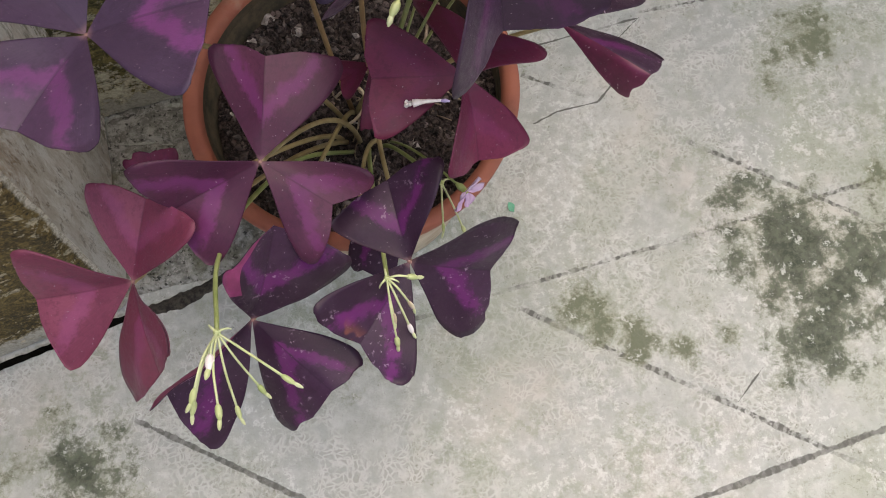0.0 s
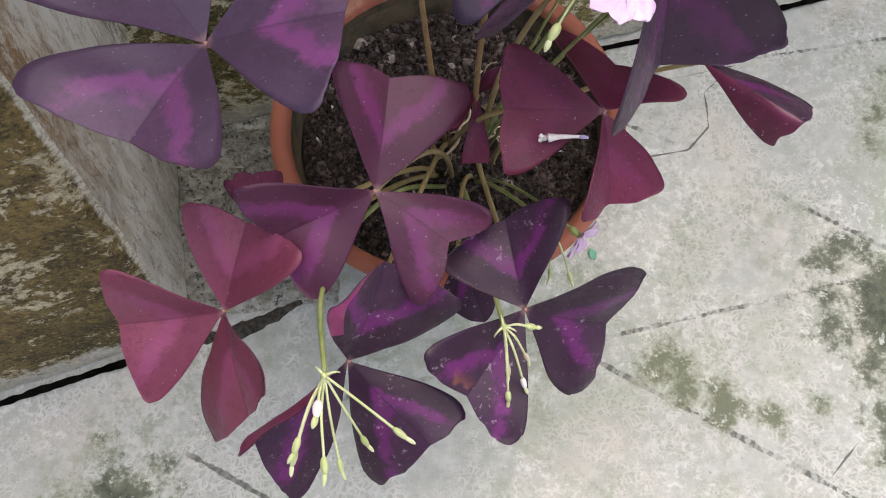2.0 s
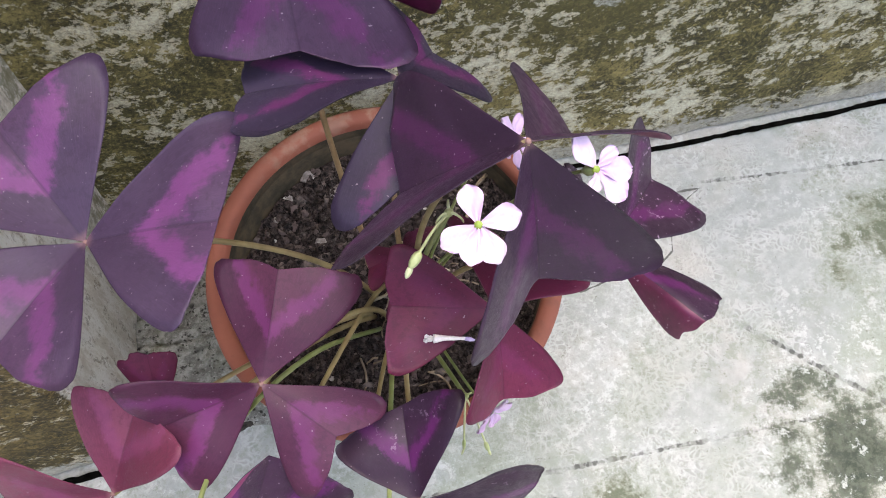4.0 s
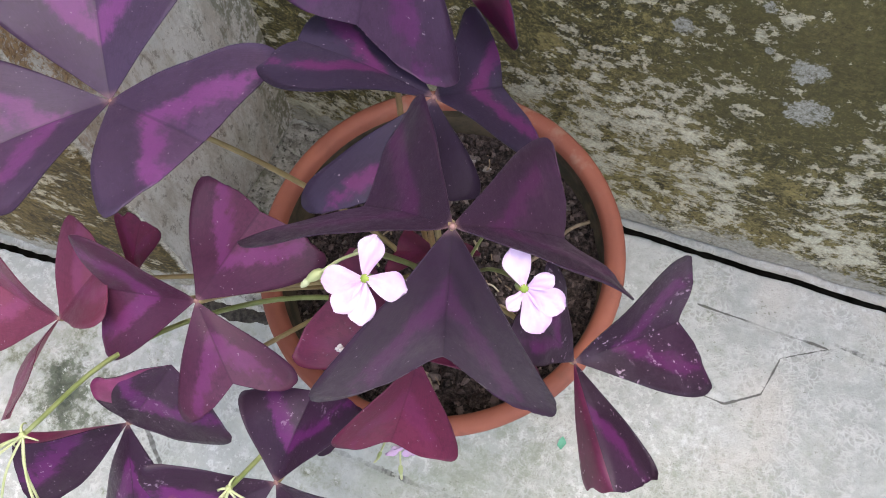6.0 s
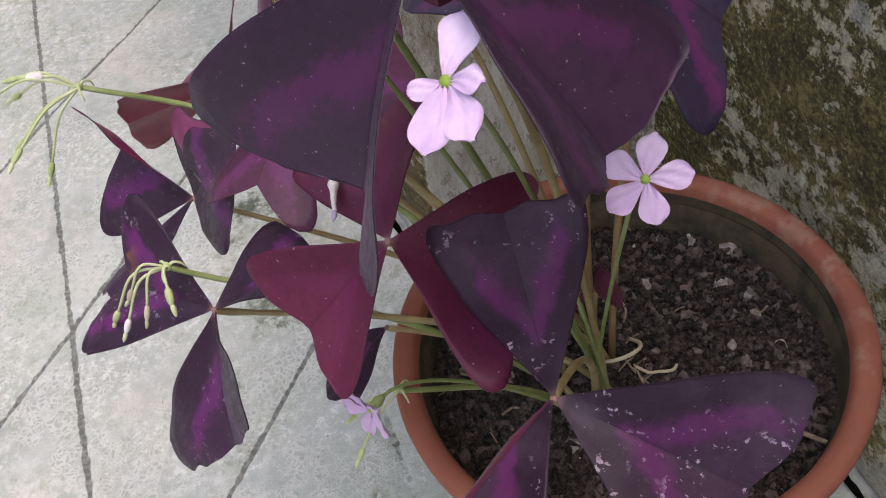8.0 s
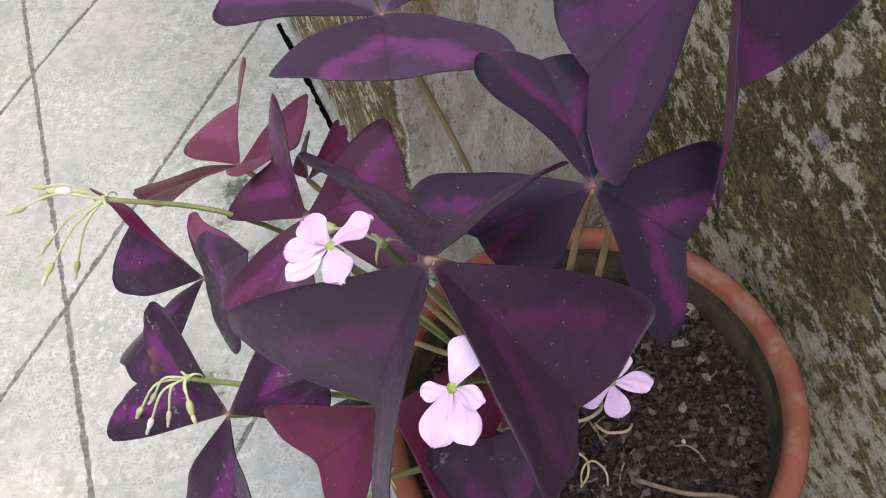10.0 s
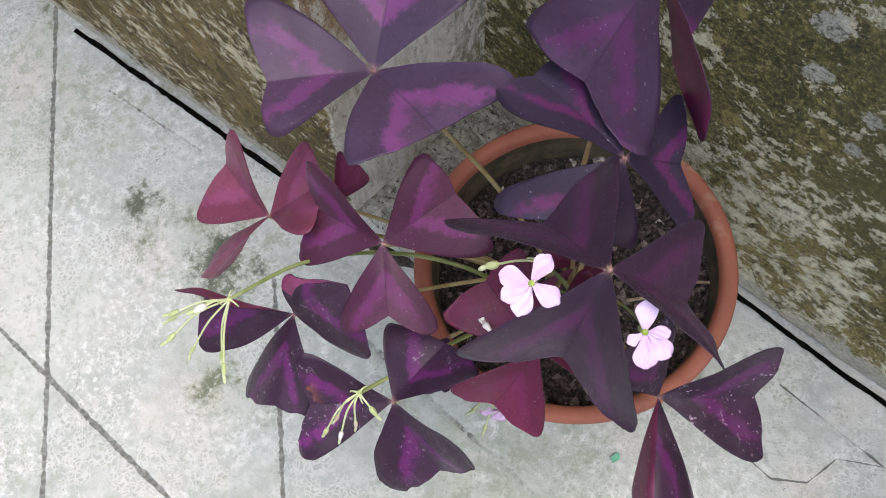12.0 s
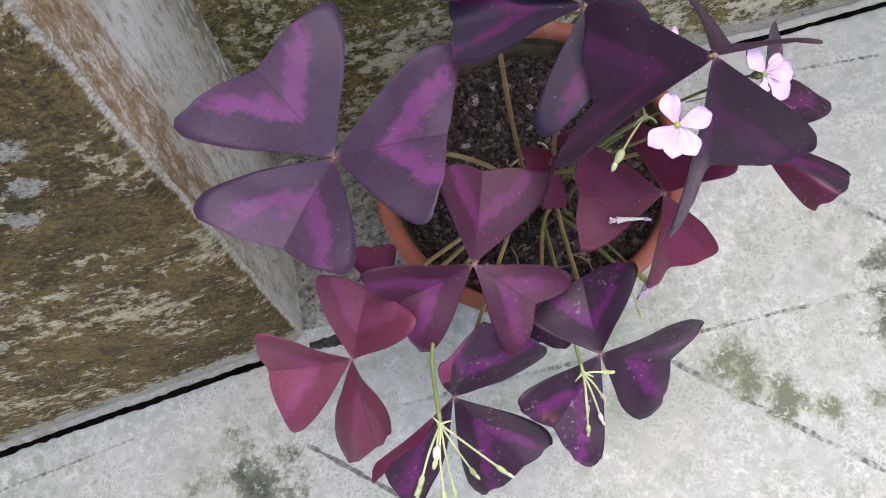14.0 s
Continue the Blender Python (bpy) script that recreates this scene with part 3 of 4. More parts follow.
def line_distance(x, y, start, end):
    ax, ay = start
    bx, by = end
    l = math.hypot(bx - ax, by - ay)
    wx, wy = (bx - ax) / l, (by - ay) / l
    s = np.clip((x - ax) * wx + (y - ay) * wy, 0, l)
    return np.hypot(x - ax - s * wx, y - ay - s * wy)


def build_floor():
    gx, gy = spread(-0.72, 0.52, 0.0028, 60.0), spread(-0.46, 0.15, 0.0028, 60.0)
    x, y = np.meshgrid(gx, gy, indexing="ij")
    z = np.zeros_like(x)
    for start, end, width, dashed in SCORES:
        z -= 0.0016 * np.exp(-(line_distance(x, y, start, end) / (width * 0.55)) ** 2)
    for (kx, ky, ph, amp) in ((31, 17, 0.3, 0.0005), (13, -23, 1.1, 0.0006), (61, 47, 2.0, 0.00025), (-83, 71, 0.7, 0.0002)):
        z += amp * np.sin(kx * x + ky * y + ph) * (np.abs(x) < 2) * (np.abs(y) < 2)
    verts = np.stack([x.ravel(), y.ravel(), z.ravel()], 1).tolist()
    faces = grid_faces(len(gx), len(gy))
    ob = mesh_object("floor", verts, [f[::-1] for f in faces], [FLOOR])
    return tagged(ob, "pale grey scored concrete yard floor with black algae stains", "floor", kind="structure")


build_floor()


def wobble(p, amount):
    return amount * (noise.noise(p * 22) + 0.5 * noise.noise(p * 70) + 0.25 * noise.noise(p * 190))


# ---- walls ----
HIGH = 0.75


def back_y(x):
    return BACK_Y + BACK_SLOPE * x


def pier_y(x):
    return PIER_Y + PIER_SLOPE * x


def flat_from(ob, first):
    ob.data.polygons.foreach_set("use_smooth", [k < first for k in range(len(ob.data.polygons))])


def build_back_wall():
    x0, x1 = PIER_X - 0.05, 2.4
    nu, nv = 190, 110
    verts = []
    for i in range(nu):
        s = (i / (nu - 1)) ** 1.8
        for j in range(nv):
            t = (j / (nv - 1)) ** 1.6
            p = Vector((x0 + (x1 - x0) * s, 0, 0.004 + HIGH * t))
            p.y = back_y(p.x)
            verts.append(p + Vector((0, -1, 0)) * wobble(p, 0.0022))
    faces = grid_faces(nu, nv)
    faces = [f[::-1] for f in faces]
    smooth = len(faces)
    low, top = [verts[i * nv] for i in range(nu)], [verts[i * nv + nv - 1] for i in range(nu)]
    thick = Vector((0, 0.12, 0))
    for row_a, row_b in ((top, [v + thick for v in top]), ([v + thick for v in top], [v + thick for v in low])):
        first = len(verts)
        verts += row_a + row_b
        faces += [(first + i, first + i + 1, first + nu + i + 1, first + nu + i) for i in range(nu - 1)]
    for side, flip in ((0, False), (nu - 1, True)):
        first = len(verts)
        verts += [low[side], top[side], top[side] + thick, low[side] + thick]
        ring = (first, first + 1, first + 2, first + 3)
        faces.append(ring[::-1] if flip else ring)
    ob = mesh_object("wall_back", verts, faces, [BACK])
    flat_from(ob, smooth)
    return tagged(ob, "old plastered yard wall covered in olive brown moss", "wall", kind="structure")


def build_pier():
    """The wall that stands forward of the back wall: a mossy front and a streaked cement side."""
    nu, nv, ns = 150, 110, 60
    verts, faces, slots = [], [], []
    x0 = -2.4

    def corner(t):
        z = 0.004 + HIGH * t
        return Vector((PIER_X + PIER_LEAN * min(z, 0.6), 0, z))

    for i in range(nu):
        s = 1 - (1 - i / (nu - 1)) ** 1.8
        for j in range(nv):
            c = corner((j / (nv - 1)) ** 1.6)
            x = x0 + (c.x - x0) * s
            p = Vector((x, pier_y(x) + 0.02 * min(c.z, 0.5) - 0.004, c.z))
            edge = 0.004 * math.exp(-((c.x - x) / 0.004) ** 2)
            verts.append(p + Vector((0, -1, 0)) * (wobble(p, 0.0022) - edge))
    faces += [f[::-1] for f in grid_faces(nu, nv)]
    slots += [0] * len(faces)
    first = len(verts)
    for i in range(ns):
        s = i / (ns - 1)
        for j in range(nv):
            c = corner((j / (nv - 1)) ** 1.6)
            if i == 0:
                verts.append(verts[(nu - 1) * nv + j].copy())
                continue
            y0 = verts[(nu - 1) * nv + j].y
            p = Vector((c.x - 0.006 * s, y0 + (back_y(c.x) + 0.02 - y0) * s, c.z))
            verts.append(p + Vector((1, 0, 0)) * wobble(p, 0.002))
    more = [f[::-1] for f in grid_faces(ns, nv, first)]
    faces += more
    slots += [1] * len(more)
    smooth = len(faces)
    top = [verts[i * nv + nv - 1].copy() for i in range(nu)]
    behind = [Vector((v.x, 0.6, v.z)) for v in top]
    low = [Vector((v.x, 0.6, 0.004)) for v in behind]
    for row_a, row_b in ((top, behind), (behind, low)):
        first = len(verts)
        verts += row_a + row_b
        faces += [(first + i, first + i + 1, first + nu + i + 1, first + nu + i) for i in range(nu - 1)]
    for a, c in ((0, 1), (nu - 1, -1)):
        first = len(verts)
        near = verts[a * nv].copy() if a == 0 else Vector((top[a].x, 0.24, 0.004))
        high = top[a].copy() if a == 0 else Vector((top[a].x, 0.24, HIGH + 0.004))
        verts += [near, high, behind[a], low[a]]
        faces.append((first, first + 1, first + 2, first + 3)[::c])
    slots += [0] * (len(faces) - smooth)
    ob = mesh_object("wall_pier", verts, faces, [PIER, SIDE], slots=slots)
    flat_from(ob, smooth)
    return tagged(ob, "brown mossy pier of the wall with streaked cement side", "wall", kind="structure")


build_back_wall()
build_pier()


def build_screen_wall(name, x0, x1, y0, y1, high):
    """A plain wall out of the walk's sight, added to block light from the low sky."""
    nu, nv = 50, 30
    verts, faces = [], []
    a, b = Vector((x0, y0, 0)), Vector((x1, y1, 0))
    out = Vector((b.y - a.y, a.x - b.x, 0)).normalized()
    for depth in (0.0, 0.12):
        for i in range(nu):
            for j in range(nv):
                p = a.lerp(b, i / (nu - 1)) + Vector((0, 0, 0.003 + high * j / (nv - 1)))
                verts.append(p + out * (depth + (wobble(p, 0.003) if depth == 0 else 0)))
    n = nu * nv
    faces += [f[::-1] for f in grid_faces(nu, nv)] + grid_faces(nu, nv, n)
    for i in range(nu - 1):
        t = i * nv + nv - 1
        faces.append((t, t + nv, n + t + nv, n + t))
    for i in (0, nu - 1):
        for j in range(nv - 1):
            t = i * nv + j
            faces.append((t, t + 1, n + t + 1, n + t) if i else (t + 1, t, n + t, n + t + 1))
    return tagged(mesh_object(name, verts, faces, [SCREEN_WALL]), "plain grey plaster wall, unseen, added to block low sky light", "wall", kind="structure")


# unseen walls, added so that light falls mostly from above and behind
build_screen_wall("wall_front", 2.4, -2.4, -2.6, -2.6, 1.9)
build_screen_wall("wall_side", 2.4, 2.4, 0.34, -2.6, 0.75)
build_screen_wall("wall_end", -2.4, -2.4, -2.6, -0.45, 1.9)

# the open floor-wall joint: a raised strip, the gap's dark depth put into its colour
GAP = plain("gap_shade", (0.0015, 0.0015, 0.0012), (0.006, 0.006, 0.005), 120, 1.0, Specular_IOR_Level=0.0)


def build_gap(name, xa, xb, line, setback, width):
    pts = []
    count = 420
    for i in range(count):
        x = xa + (xb - xa) * i / (count - 1)
        w = width * (1 + 0.5 * noise.noise(Vector((x * 40, 1.0, 0))) + 0.45 * noise.noise(Vector((x * 150, 5.0, 0))))
        yy = line(x) - setback + 0.0012 * noise.noise(Vector((x * 30, 9.0, 0))) + 0.0006 * noise.noise(Vector((x * 160, 3.0, 0)))
        pts.append((x, yy, w))
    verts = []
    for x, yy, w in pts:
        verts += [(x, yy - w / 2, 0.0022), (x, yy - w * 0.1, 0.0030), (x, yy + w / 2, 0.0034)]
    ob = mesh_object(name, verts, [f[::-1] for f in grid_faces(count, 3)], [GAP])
    return tagged(ob, "near-black strip standing for the shaded open joint where floor meets the wall", "joint", kind="structure")


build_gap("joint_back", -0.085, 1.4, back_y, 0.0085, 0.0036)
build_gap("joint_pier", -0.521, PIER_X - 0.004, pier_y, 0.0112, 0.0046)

EARTH = plain("joint_earth", (0.018, 0.015, 0.012), (0.085, 0.075, 0.06), 260, 1.0, 1.0, 0.003)


def build_earth_joint():
    """Earth in the broken end of the joint, between the pier's corner and the pot."""
    nu, nv = 60, 9
    verts = []
    for i in range(nu):
        x = -0.186 + 0.080 * i / (nu - 1)
        mid = -0.0610 + 0.27 * (x + 0.186) - 0.006 * math.sin((x + 0.186) * 39)
        w = 0.0105 * (0.35 + 0.65 * math.sin(math.pi * min(0.9, 0.06 + i / (nu - 1)))) * (1 + 0.35 * noise.noise(Vector((x * 120, 0, 0))))
        for j in range(nv):
            s = 2 * j / (nv - 1) - 1
            y = mid + 0.5 * w * s + 0.0012 * noise.noise(Vector((x * 260, s * 2, 4)))
            verts.append((x, y, 0.0012 + 0.0022 * (1 - s * s) + 0.0010 * noise.noise(Vector((x * 420, y * 420, 0)))))
    ob = mesh_object("joint_earth", verts, [f[::-1] for f in grid_faces(nu, nv)], [EARTH])
    return tagged(ob, "dark earth in a broken floor joint beside the pier", "joint", kind="structure")


build_earth_joint()


# ---- the pot ----
RIM_R, RIM_Z = 0.095, 0.1504


def lathe(name, profile, mats, parent, around=96, slots=None, label=""):
    verts, faces, index = [], [], []
    n = len(profile)
    for i in range(around):
        a = math.tau * i / around
        for r, z in profile:
            k = 1 + 0.0025 * noise.noise(Vector((math.cos(a) * 2, math.sin(a) * 2, z * 20)))
            verts.append((r * k * math.cos(a), r * k * math.sin(a), z))
    for i in range(around):
        for j in range(n - 1):
            b = ((i + 1) % around) * n
            faces.append((i * n + j, b + j, b + j + 1, i * n + j + 1))
            index.append(slots[j] if slots else 0)
    return mesh_object(name, verts, faces, mats, parent, slots=index, label=label)


pot = tagged(new("flower_pot"), "round terracotta flower pot with algae inside the rim", "flower pot")
pot.matrix_world = pose(-0.0050, 0.0008, 0.0008, 0, 1.7, 0)
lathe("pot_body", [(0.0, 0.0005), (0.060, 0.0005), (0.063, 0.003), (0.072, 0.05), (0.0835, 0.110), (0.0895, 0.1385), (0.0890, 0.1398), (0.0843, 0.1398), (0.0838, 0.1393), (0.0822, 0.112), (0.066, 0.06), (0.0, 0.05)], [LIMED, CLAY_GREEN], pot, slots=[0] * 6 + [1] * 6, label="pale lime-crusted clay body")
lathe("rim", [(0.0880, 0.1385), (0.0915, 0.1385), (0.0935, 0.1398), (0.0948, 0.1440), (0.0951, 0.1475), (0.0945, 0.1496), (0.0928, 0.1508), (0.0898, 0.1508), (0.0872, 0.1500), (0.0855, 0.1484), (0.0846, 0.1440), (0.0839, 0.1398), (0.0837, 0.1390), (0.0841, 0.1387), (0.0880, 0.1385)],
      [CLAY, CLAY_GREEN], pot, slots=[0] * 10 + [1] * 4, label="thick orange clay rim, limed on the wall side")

# ---- soil, grit ----
SOIL_Z = 0.124


def soil_height(x, y):
    p = Vector((x, y, 0))
    return SOIL_Z + 0.004 * noise.noise(p * 28) + 0.0026 * noise.noise(p * 95) + 0.0018 * noise.noise(p * 240) + 0.006 * math.exp(-((x - 0.005) ** 2 + (y + 0.015) ** 2) / 0.0006)


def build_soil():
    verts, faces = [(0, 0, soil_height(0, 0))], []
    rings, around = 46, 120
    for i in range(1, rings + 1):
        r = 0.0835 * i / rings
        for k in range(around):
            a = math.tau * k / around
            x, y = r * math.cos(a), r * math.sin(a)
            verts.append((x, y, soil_height(x, y)))
    faces += [(0, 1 + k, 1 + (k + 1) % around) for k in range(around)]
    for i in range(rings - 1):
        for k in range(around):
            a, b = 1 + i * around, 1 + (i + 1) * around
            faces.append((a + k, b + k, b + (k + 1) % around, a + (k + 1) % around))
    return tagged(mesh_object("potting_soil", verts, faces, [SOIL]), "dark crumbly potting soil filling the pot", "soil", kind="stuff")


build_soil()


def lump(rng, size):
    """A small angular stone: a shaken octahedron cut once."""
    bm = bmesh.new()
    bmesh.ops.create_icosphere(bm, subdivisions=1, radius=size)
    s = Vector((rng.uniform(0.7, 1.3), rng.uniform(0.7, 1.2), rng.uniform(0.45, 0.9)))
    for v in bm.verts:
        v.co = Vector((v.co.x * s.x, v.co.y * s.y, v.co.z * s.z)) * rng.uniform(0.5, 1.35)
    out = [v.co.copy() for v in bm.verts], [[v.index for v in f.verts] for f in bm.faces]
    bm.free()
    return out


def build_grit(name, count, low, high, mat, seed, label):
    rng = random.Random(seed)
    shapes = [lump(rng, 1.0) for _ in range(14)]
    verts, faces = [], []
    for _ in range(count):
        r, a = 0.0815 * math.sqrt(rng.random()), rng.uniform(0, math.tau)
        x, y = r * math.cos(a), r * math.sin(a)
        size = low + (high - low) * rng.random() ** 2.5
        vs, fs = rng.choice(shapes)
        turn = Euler((rng.uniform(0, 6), rng.uniform(0, 6), rng.uniform(0, 6))).to_matrix()
        first = len(verts)
        at = Vector((x, y, soil_height(x, y) + size * 0.25))
        verts += [at + turn @ (v * size) for v in vs]
        faces += [[first + k for k in f] for f in fs]
    return tagged(mesh_object(name, verts, faces, [mat], smooth=False), label, "grit", kind="stuff")


build_grit("soil_crumbs", 9000, 0.0006, 0.0036, SOIL, 3, "dark crumbs of potting soil")
build_grit("grit", 650, 0.0006, 0.0036, GRIT, 4, "grey brown grit scattered on the soil")
build_grit("perlite", 30, 0.0007, 0.0026, PERLITE, 5, "pale perlite bits on the soil")


# ---- the plant ----
plant = tagged(new("purple_shamrock_plant"), "purple three-leaved shamrock plant with pale pink flowers in the pot", "plant")
BASE = Vector((0.002, -0.016, SOIL_Z + 0.002))
rng_plant = random.Random(11)


def half_outline(lx, ly, notch, count, torn=0.0, full=1.0):
    """Edge of one half of a leaflet, from the hub round the lobe to the notch."""
    tip = Vector((lx, ly))
    far = tip.length
    t = tip / far
    n = Vector((-t.y, t.x)) if ly > 0 else Vector((t.y, -t.x))
    end = Vector((notch, 0.0))
    s = min(1.0, abs(ly) / (0.45 * far))
    five = t * far * 0.965 - n * far * 0.120 * s
    bulge = (end - five).length
    pts = [Vector((0, 0)), t * far * 0.28 + n * far * 0.032 * s * full, t * far * 0.58 + n * far * 0.066 * s * full, t * far * 0.82 + n * far * 0.064 * s * full, t * far * 0.945 + n * far * 0.036 * s * full,
           t * far * 1.0 - n * far * 0.028 * s, five, five.lerp(end, 0.5) + t * min(0.040 * far, 0.10 * bulge), end]
    out = spline([(p.x, p.y, 0) for p in pts], count)
    for i in range(3, count - 2):
        k = noise.noise(Vector((out[i].x * 520, out[i].y * 520, lx * 900))) * 0.010 + noise.noise(Vector((out[i].x * 110, out[i].y * 110, ly * 700))) * 0.012
        if torn and i > count * 0.45:
            k -= torn * max(0.0, noise.noise(Vector((out[i].y * 170, lx * 500, 2.0))) + 0.15) + 0.12 * torn * noise.noise(Vector((out[i].y * 700, ly * 300, 7.0)))
        out[i] = out[i] * (1 + k * s)
    return out


def leaflet(parent, hub, az, el, roll, notch, ax, ay, bx, by, fold, upper, under, rng, flap=0, flap_v=0.0, flap_u=0.0, torn=0.0, full=(1.0, 1.0)):
    """One blade. az, el, roll: the way of its midrib; notch: the midrib's length in mm; a, b: the two lobes; fold: degrees by which each half is lifted; flap: the half (1 or -1) whose rim is turned over, past flap_v and flap_u of its width and length; torn: how far its outer edge is eaten; full: how far the sides of the two halves bulge."""
    x_way = Vector((math.cos(radians(az)) * math.cos(radians(el)), math.sin(radians(az)) * math.cos(radians(el)), math.sin(radians(el))))
    level = Vector((-math.sin(radians(az)), math.cos(radians(az)), 0))
    above = x_way.cross(level)
    y_way = level * math.cos(radians(roll)) + above * math.sin(radians(roll))
    z_way = x_way.cross(y_way)
    nu, nv = 44, 9
    verts, uvs, faces, slots = [], [], [], []
    arch = rng.uniform(0.03, 0.07)
    puff = rng.uniform(0.10, 0.20)
    phase = rng.uniform(0, 9)
    size = max(math.hypot(ax, ay), math.hypot(bx, by)) / 1000
    halves = []
    for sign, lx, ly in ((1, ax, ay), (-1, bx, by)):
        lx, ly, ln = lx / 1000, ly / 1000, notch / 1000
        edge = half_outline(lx, sign * ly, ln, nu, torn, full[0 if sign > 0 else 1])
        f = radians(fold)
        pts = []
        for i in range(nu):
            u = i / (nu - 1)
            mid = Vector((ln * min(u * 1.15, 1.0), 0, 0))
            if i == nu - 1:
                mid = Vector((ln, 0, 0))
            for j in range(nv):
                v = j / (nv - 1)
                q = mid.lerp(edge[i], v)
                d = abs(q.y)
                far = min(math.hypot(q.x, q.y) / size, 1.0)
                lift = arch * size * 4 * far * (1 - far) * 0.6
                wave = 0.0007 * math.sin(q.x * 210 + phase + sign) * (d / max(ly, 1e-4)) + 0.0010 * noise.noise(Vector((q.x * 70, q.y * 70, phase)))
                soft = min(1.0, d / 0.003)
                w = d / max(ly, 1e-4)
                crease = math.sqrt(d * d + 1e-5) - 0.0032
                z = max(crease, 0.0) * math.sin(f) + puff * ly * w * max(0.0, 1 - w) + lift + wave * soft
                p = Vector((q.x, sign * d * math.cos(f), z))
                pts.append((hub + x_way * p.x + y_way * p.y + z_way * p.z, (q.x / size, q.y / max(ly, 1e-4))))
        halves.append((sign, pts))
    for side in (0, 1):
        for sign, pts in halves:
            first = len(verts)
            verts += [p - z_way * (0.00035 * side) for p, _ in pts]
            uvs += [uv for _, uv in pts]
            fs = grid_faces(nu, nv, first)
            flip = (sign < 0) != (side == 1)
            faces += [f[::-1] for f in fs] if flip else fs
            if sign == flap and side == 0:
                slots += [1 if (k % (nv - 1)) / (nv - 1) > flap_v and k // (nv - 1) / (nu - 1) > flap_u else 0 for k in range(len(fs))]
            else:
                slots += [side] * len(fs)
    # close the cut edge round the blade
    n = nu * nv
    for h in (0, 1):
        a = [h * n + i * nv + nv - 1 for i in range(nu)]
        b = [k + 2 * n for k in a]
        for i in range(nu - 1):
            faces.append((a[i], a[i + 1], b[i + 1], b[i]))
            slots.append(0)
    ob = mesh_object("leaflet", verts, faces, [upper, under], parent, slots=slots)
    layer = ob.data.uv_layers.new(name="blade")
    for loop in ob.data.loops:
        layer.data[loop.index].uv = uvs[loop.vertex_index]
    return ob


LEAF_LABELS = {
    "violet": "large violet leaf with bright magenta chevrons", "mauve": "brownish mauve leaf with magenta chevrons", "rose": "young rose red leaf",
    "plum": "dark plum leaf with magenta marks and dust", "wine": "wine red leaf", "dusk": "large dusky purple leaf", "dusty": "dark plum leaf, dusty and scuffed, with browned tips", "grape": "tall grape purple leaf with magenta marks and folded crimson blades", "slate": "blue purple leaf"}


def leaf(hub, kind, blades, brown=False, start=None):
    """A petiole from the crown, a small hub and its blades."""
    hub = Vector(hub)
    foot = Vector(start) if start else BASE + Vector((rng_plant.uniform(-0.012, 0.014), rng_plant.uniform(-0.010, 0.012), 0))
    out = hub - foot
    sway = Vector((rng_plant.uniform(-1, 1), rng_plant.uniform(-1, 1), 0)) * 0.010
    knee = foot + Vector((out.x * 0.20, out.y * 0.20, max(out.z, 0.05) * 0.58)) + sway
    pts = bezier(foot, knee, hub - Vector((out.x * 0.22, out.y * 0.22, 0.018 if out.z > 0.08 else 0.006)), hub - Vector((0, 0, 0.0008)), 22)
    rad = [0.0015 - 0.0006 * i / 21 for i in range(22)]
    rad[-2:] = [0.0013, 0.0011]
    stalk = mesh_object("leaf", *tube(pts, rad), [STEM_BROWN if brown else STEM], plant, label=LEAF_LABELS[kind])
    under = UNDER["pink" if kind in ("mauve", "plum") else "scuffed" if kind == "dusty" else "backlit" if kind == "rose" else "crimson"]
    for blade in blades:
        leaflet(stalk, hub, *blade[:9], UPPER[kind], under, rng_plant, *blade[9:])
    v, f = tube([hub + Vector((0, 0, z)) for z in (-0.0012, -0.0005, 0.0002, 0.0005)], [0.0008, 0.0010, 0.0009, 0.0003])
    mesh_object("leaf_hub", v, f, [HUB], stalk)
    return stalk


leaf((-0.0807, -0.0470, 0.3183), "violet", [
    (124, 19, 7, 47.2, 47.2, 43.1, 45.9, 42.1, 17),
    (-5, 13, -2, 50.1, 52.9, 39.1, 42.4, 37.3, 8),
    (-119, 13, -5, 45.8, 47.7, 32.0, 47.6, 38.2, 20),
], start=(-0.008, -0.010, 0.128))
leaf((-0.0334, -0.0912, 0.2794), "mauve", [
    (74, 20, 32, 40.4, 40.7, 23.8, 40.5, 30.6, 18),
    (-39, -23, 4, 32.6, 41.5, 21.3, 38.1, 25.9, -18),
    (-166, -10, -47, 39.5, 38.6, 27.4, 41.0, 28.6, 23),
])
leaf((-0.0981, -0.1186, 0.2491), "rose", [
    (62, 27, -6, 35.5, 36.2, 24.6, 33.5, 35.0, 26),
    (177, -4, -46, 41.4, 34.9, 32.7, 34.8, 30.4, 22),
    (-78, 3, 53, 42.0, 41.0, 20.0, 38.0, 36.0, 3, 0, 0, 0, 0, (1.6, 1.9)),
], start=(-0.010, -0.022, 0.128))
leaf((-0.0546, -0.1414, 0.2356), "plum", [
    (52, 45, 55, 48.1, 32.8, 22.8, 35.6, 35.2, 20, 1, 0.5, 0.3),
    (-52, -9, 25, 45.0, 46.7, 17.5, 40.2, 37.7, -21, 0, 0, 0, 0.06, (2.0, 1.0)),
    (-148, 10, -83, 44.7, 43.3, 41.2, 52.0, 24.6, 32, -1, 0.5, 0.2),
])
leaf((0.0151, -0.1337, 0.2466), "plum", [
    (93, 7, -17, 35.7, 24.0, 27.9, 35.7, 27.1, 13),
    (-133, -5, -36, 39.1, 44.9, 26.1, 37.3, 30.6, 20, 0, 0, 0, 0.03),
    (-6, -36, 51, 40.9, 36.1, 32.0, 44.0, 29.9, 17, 0, 0, 0, 0.05, (2.6, 2.6)),
])
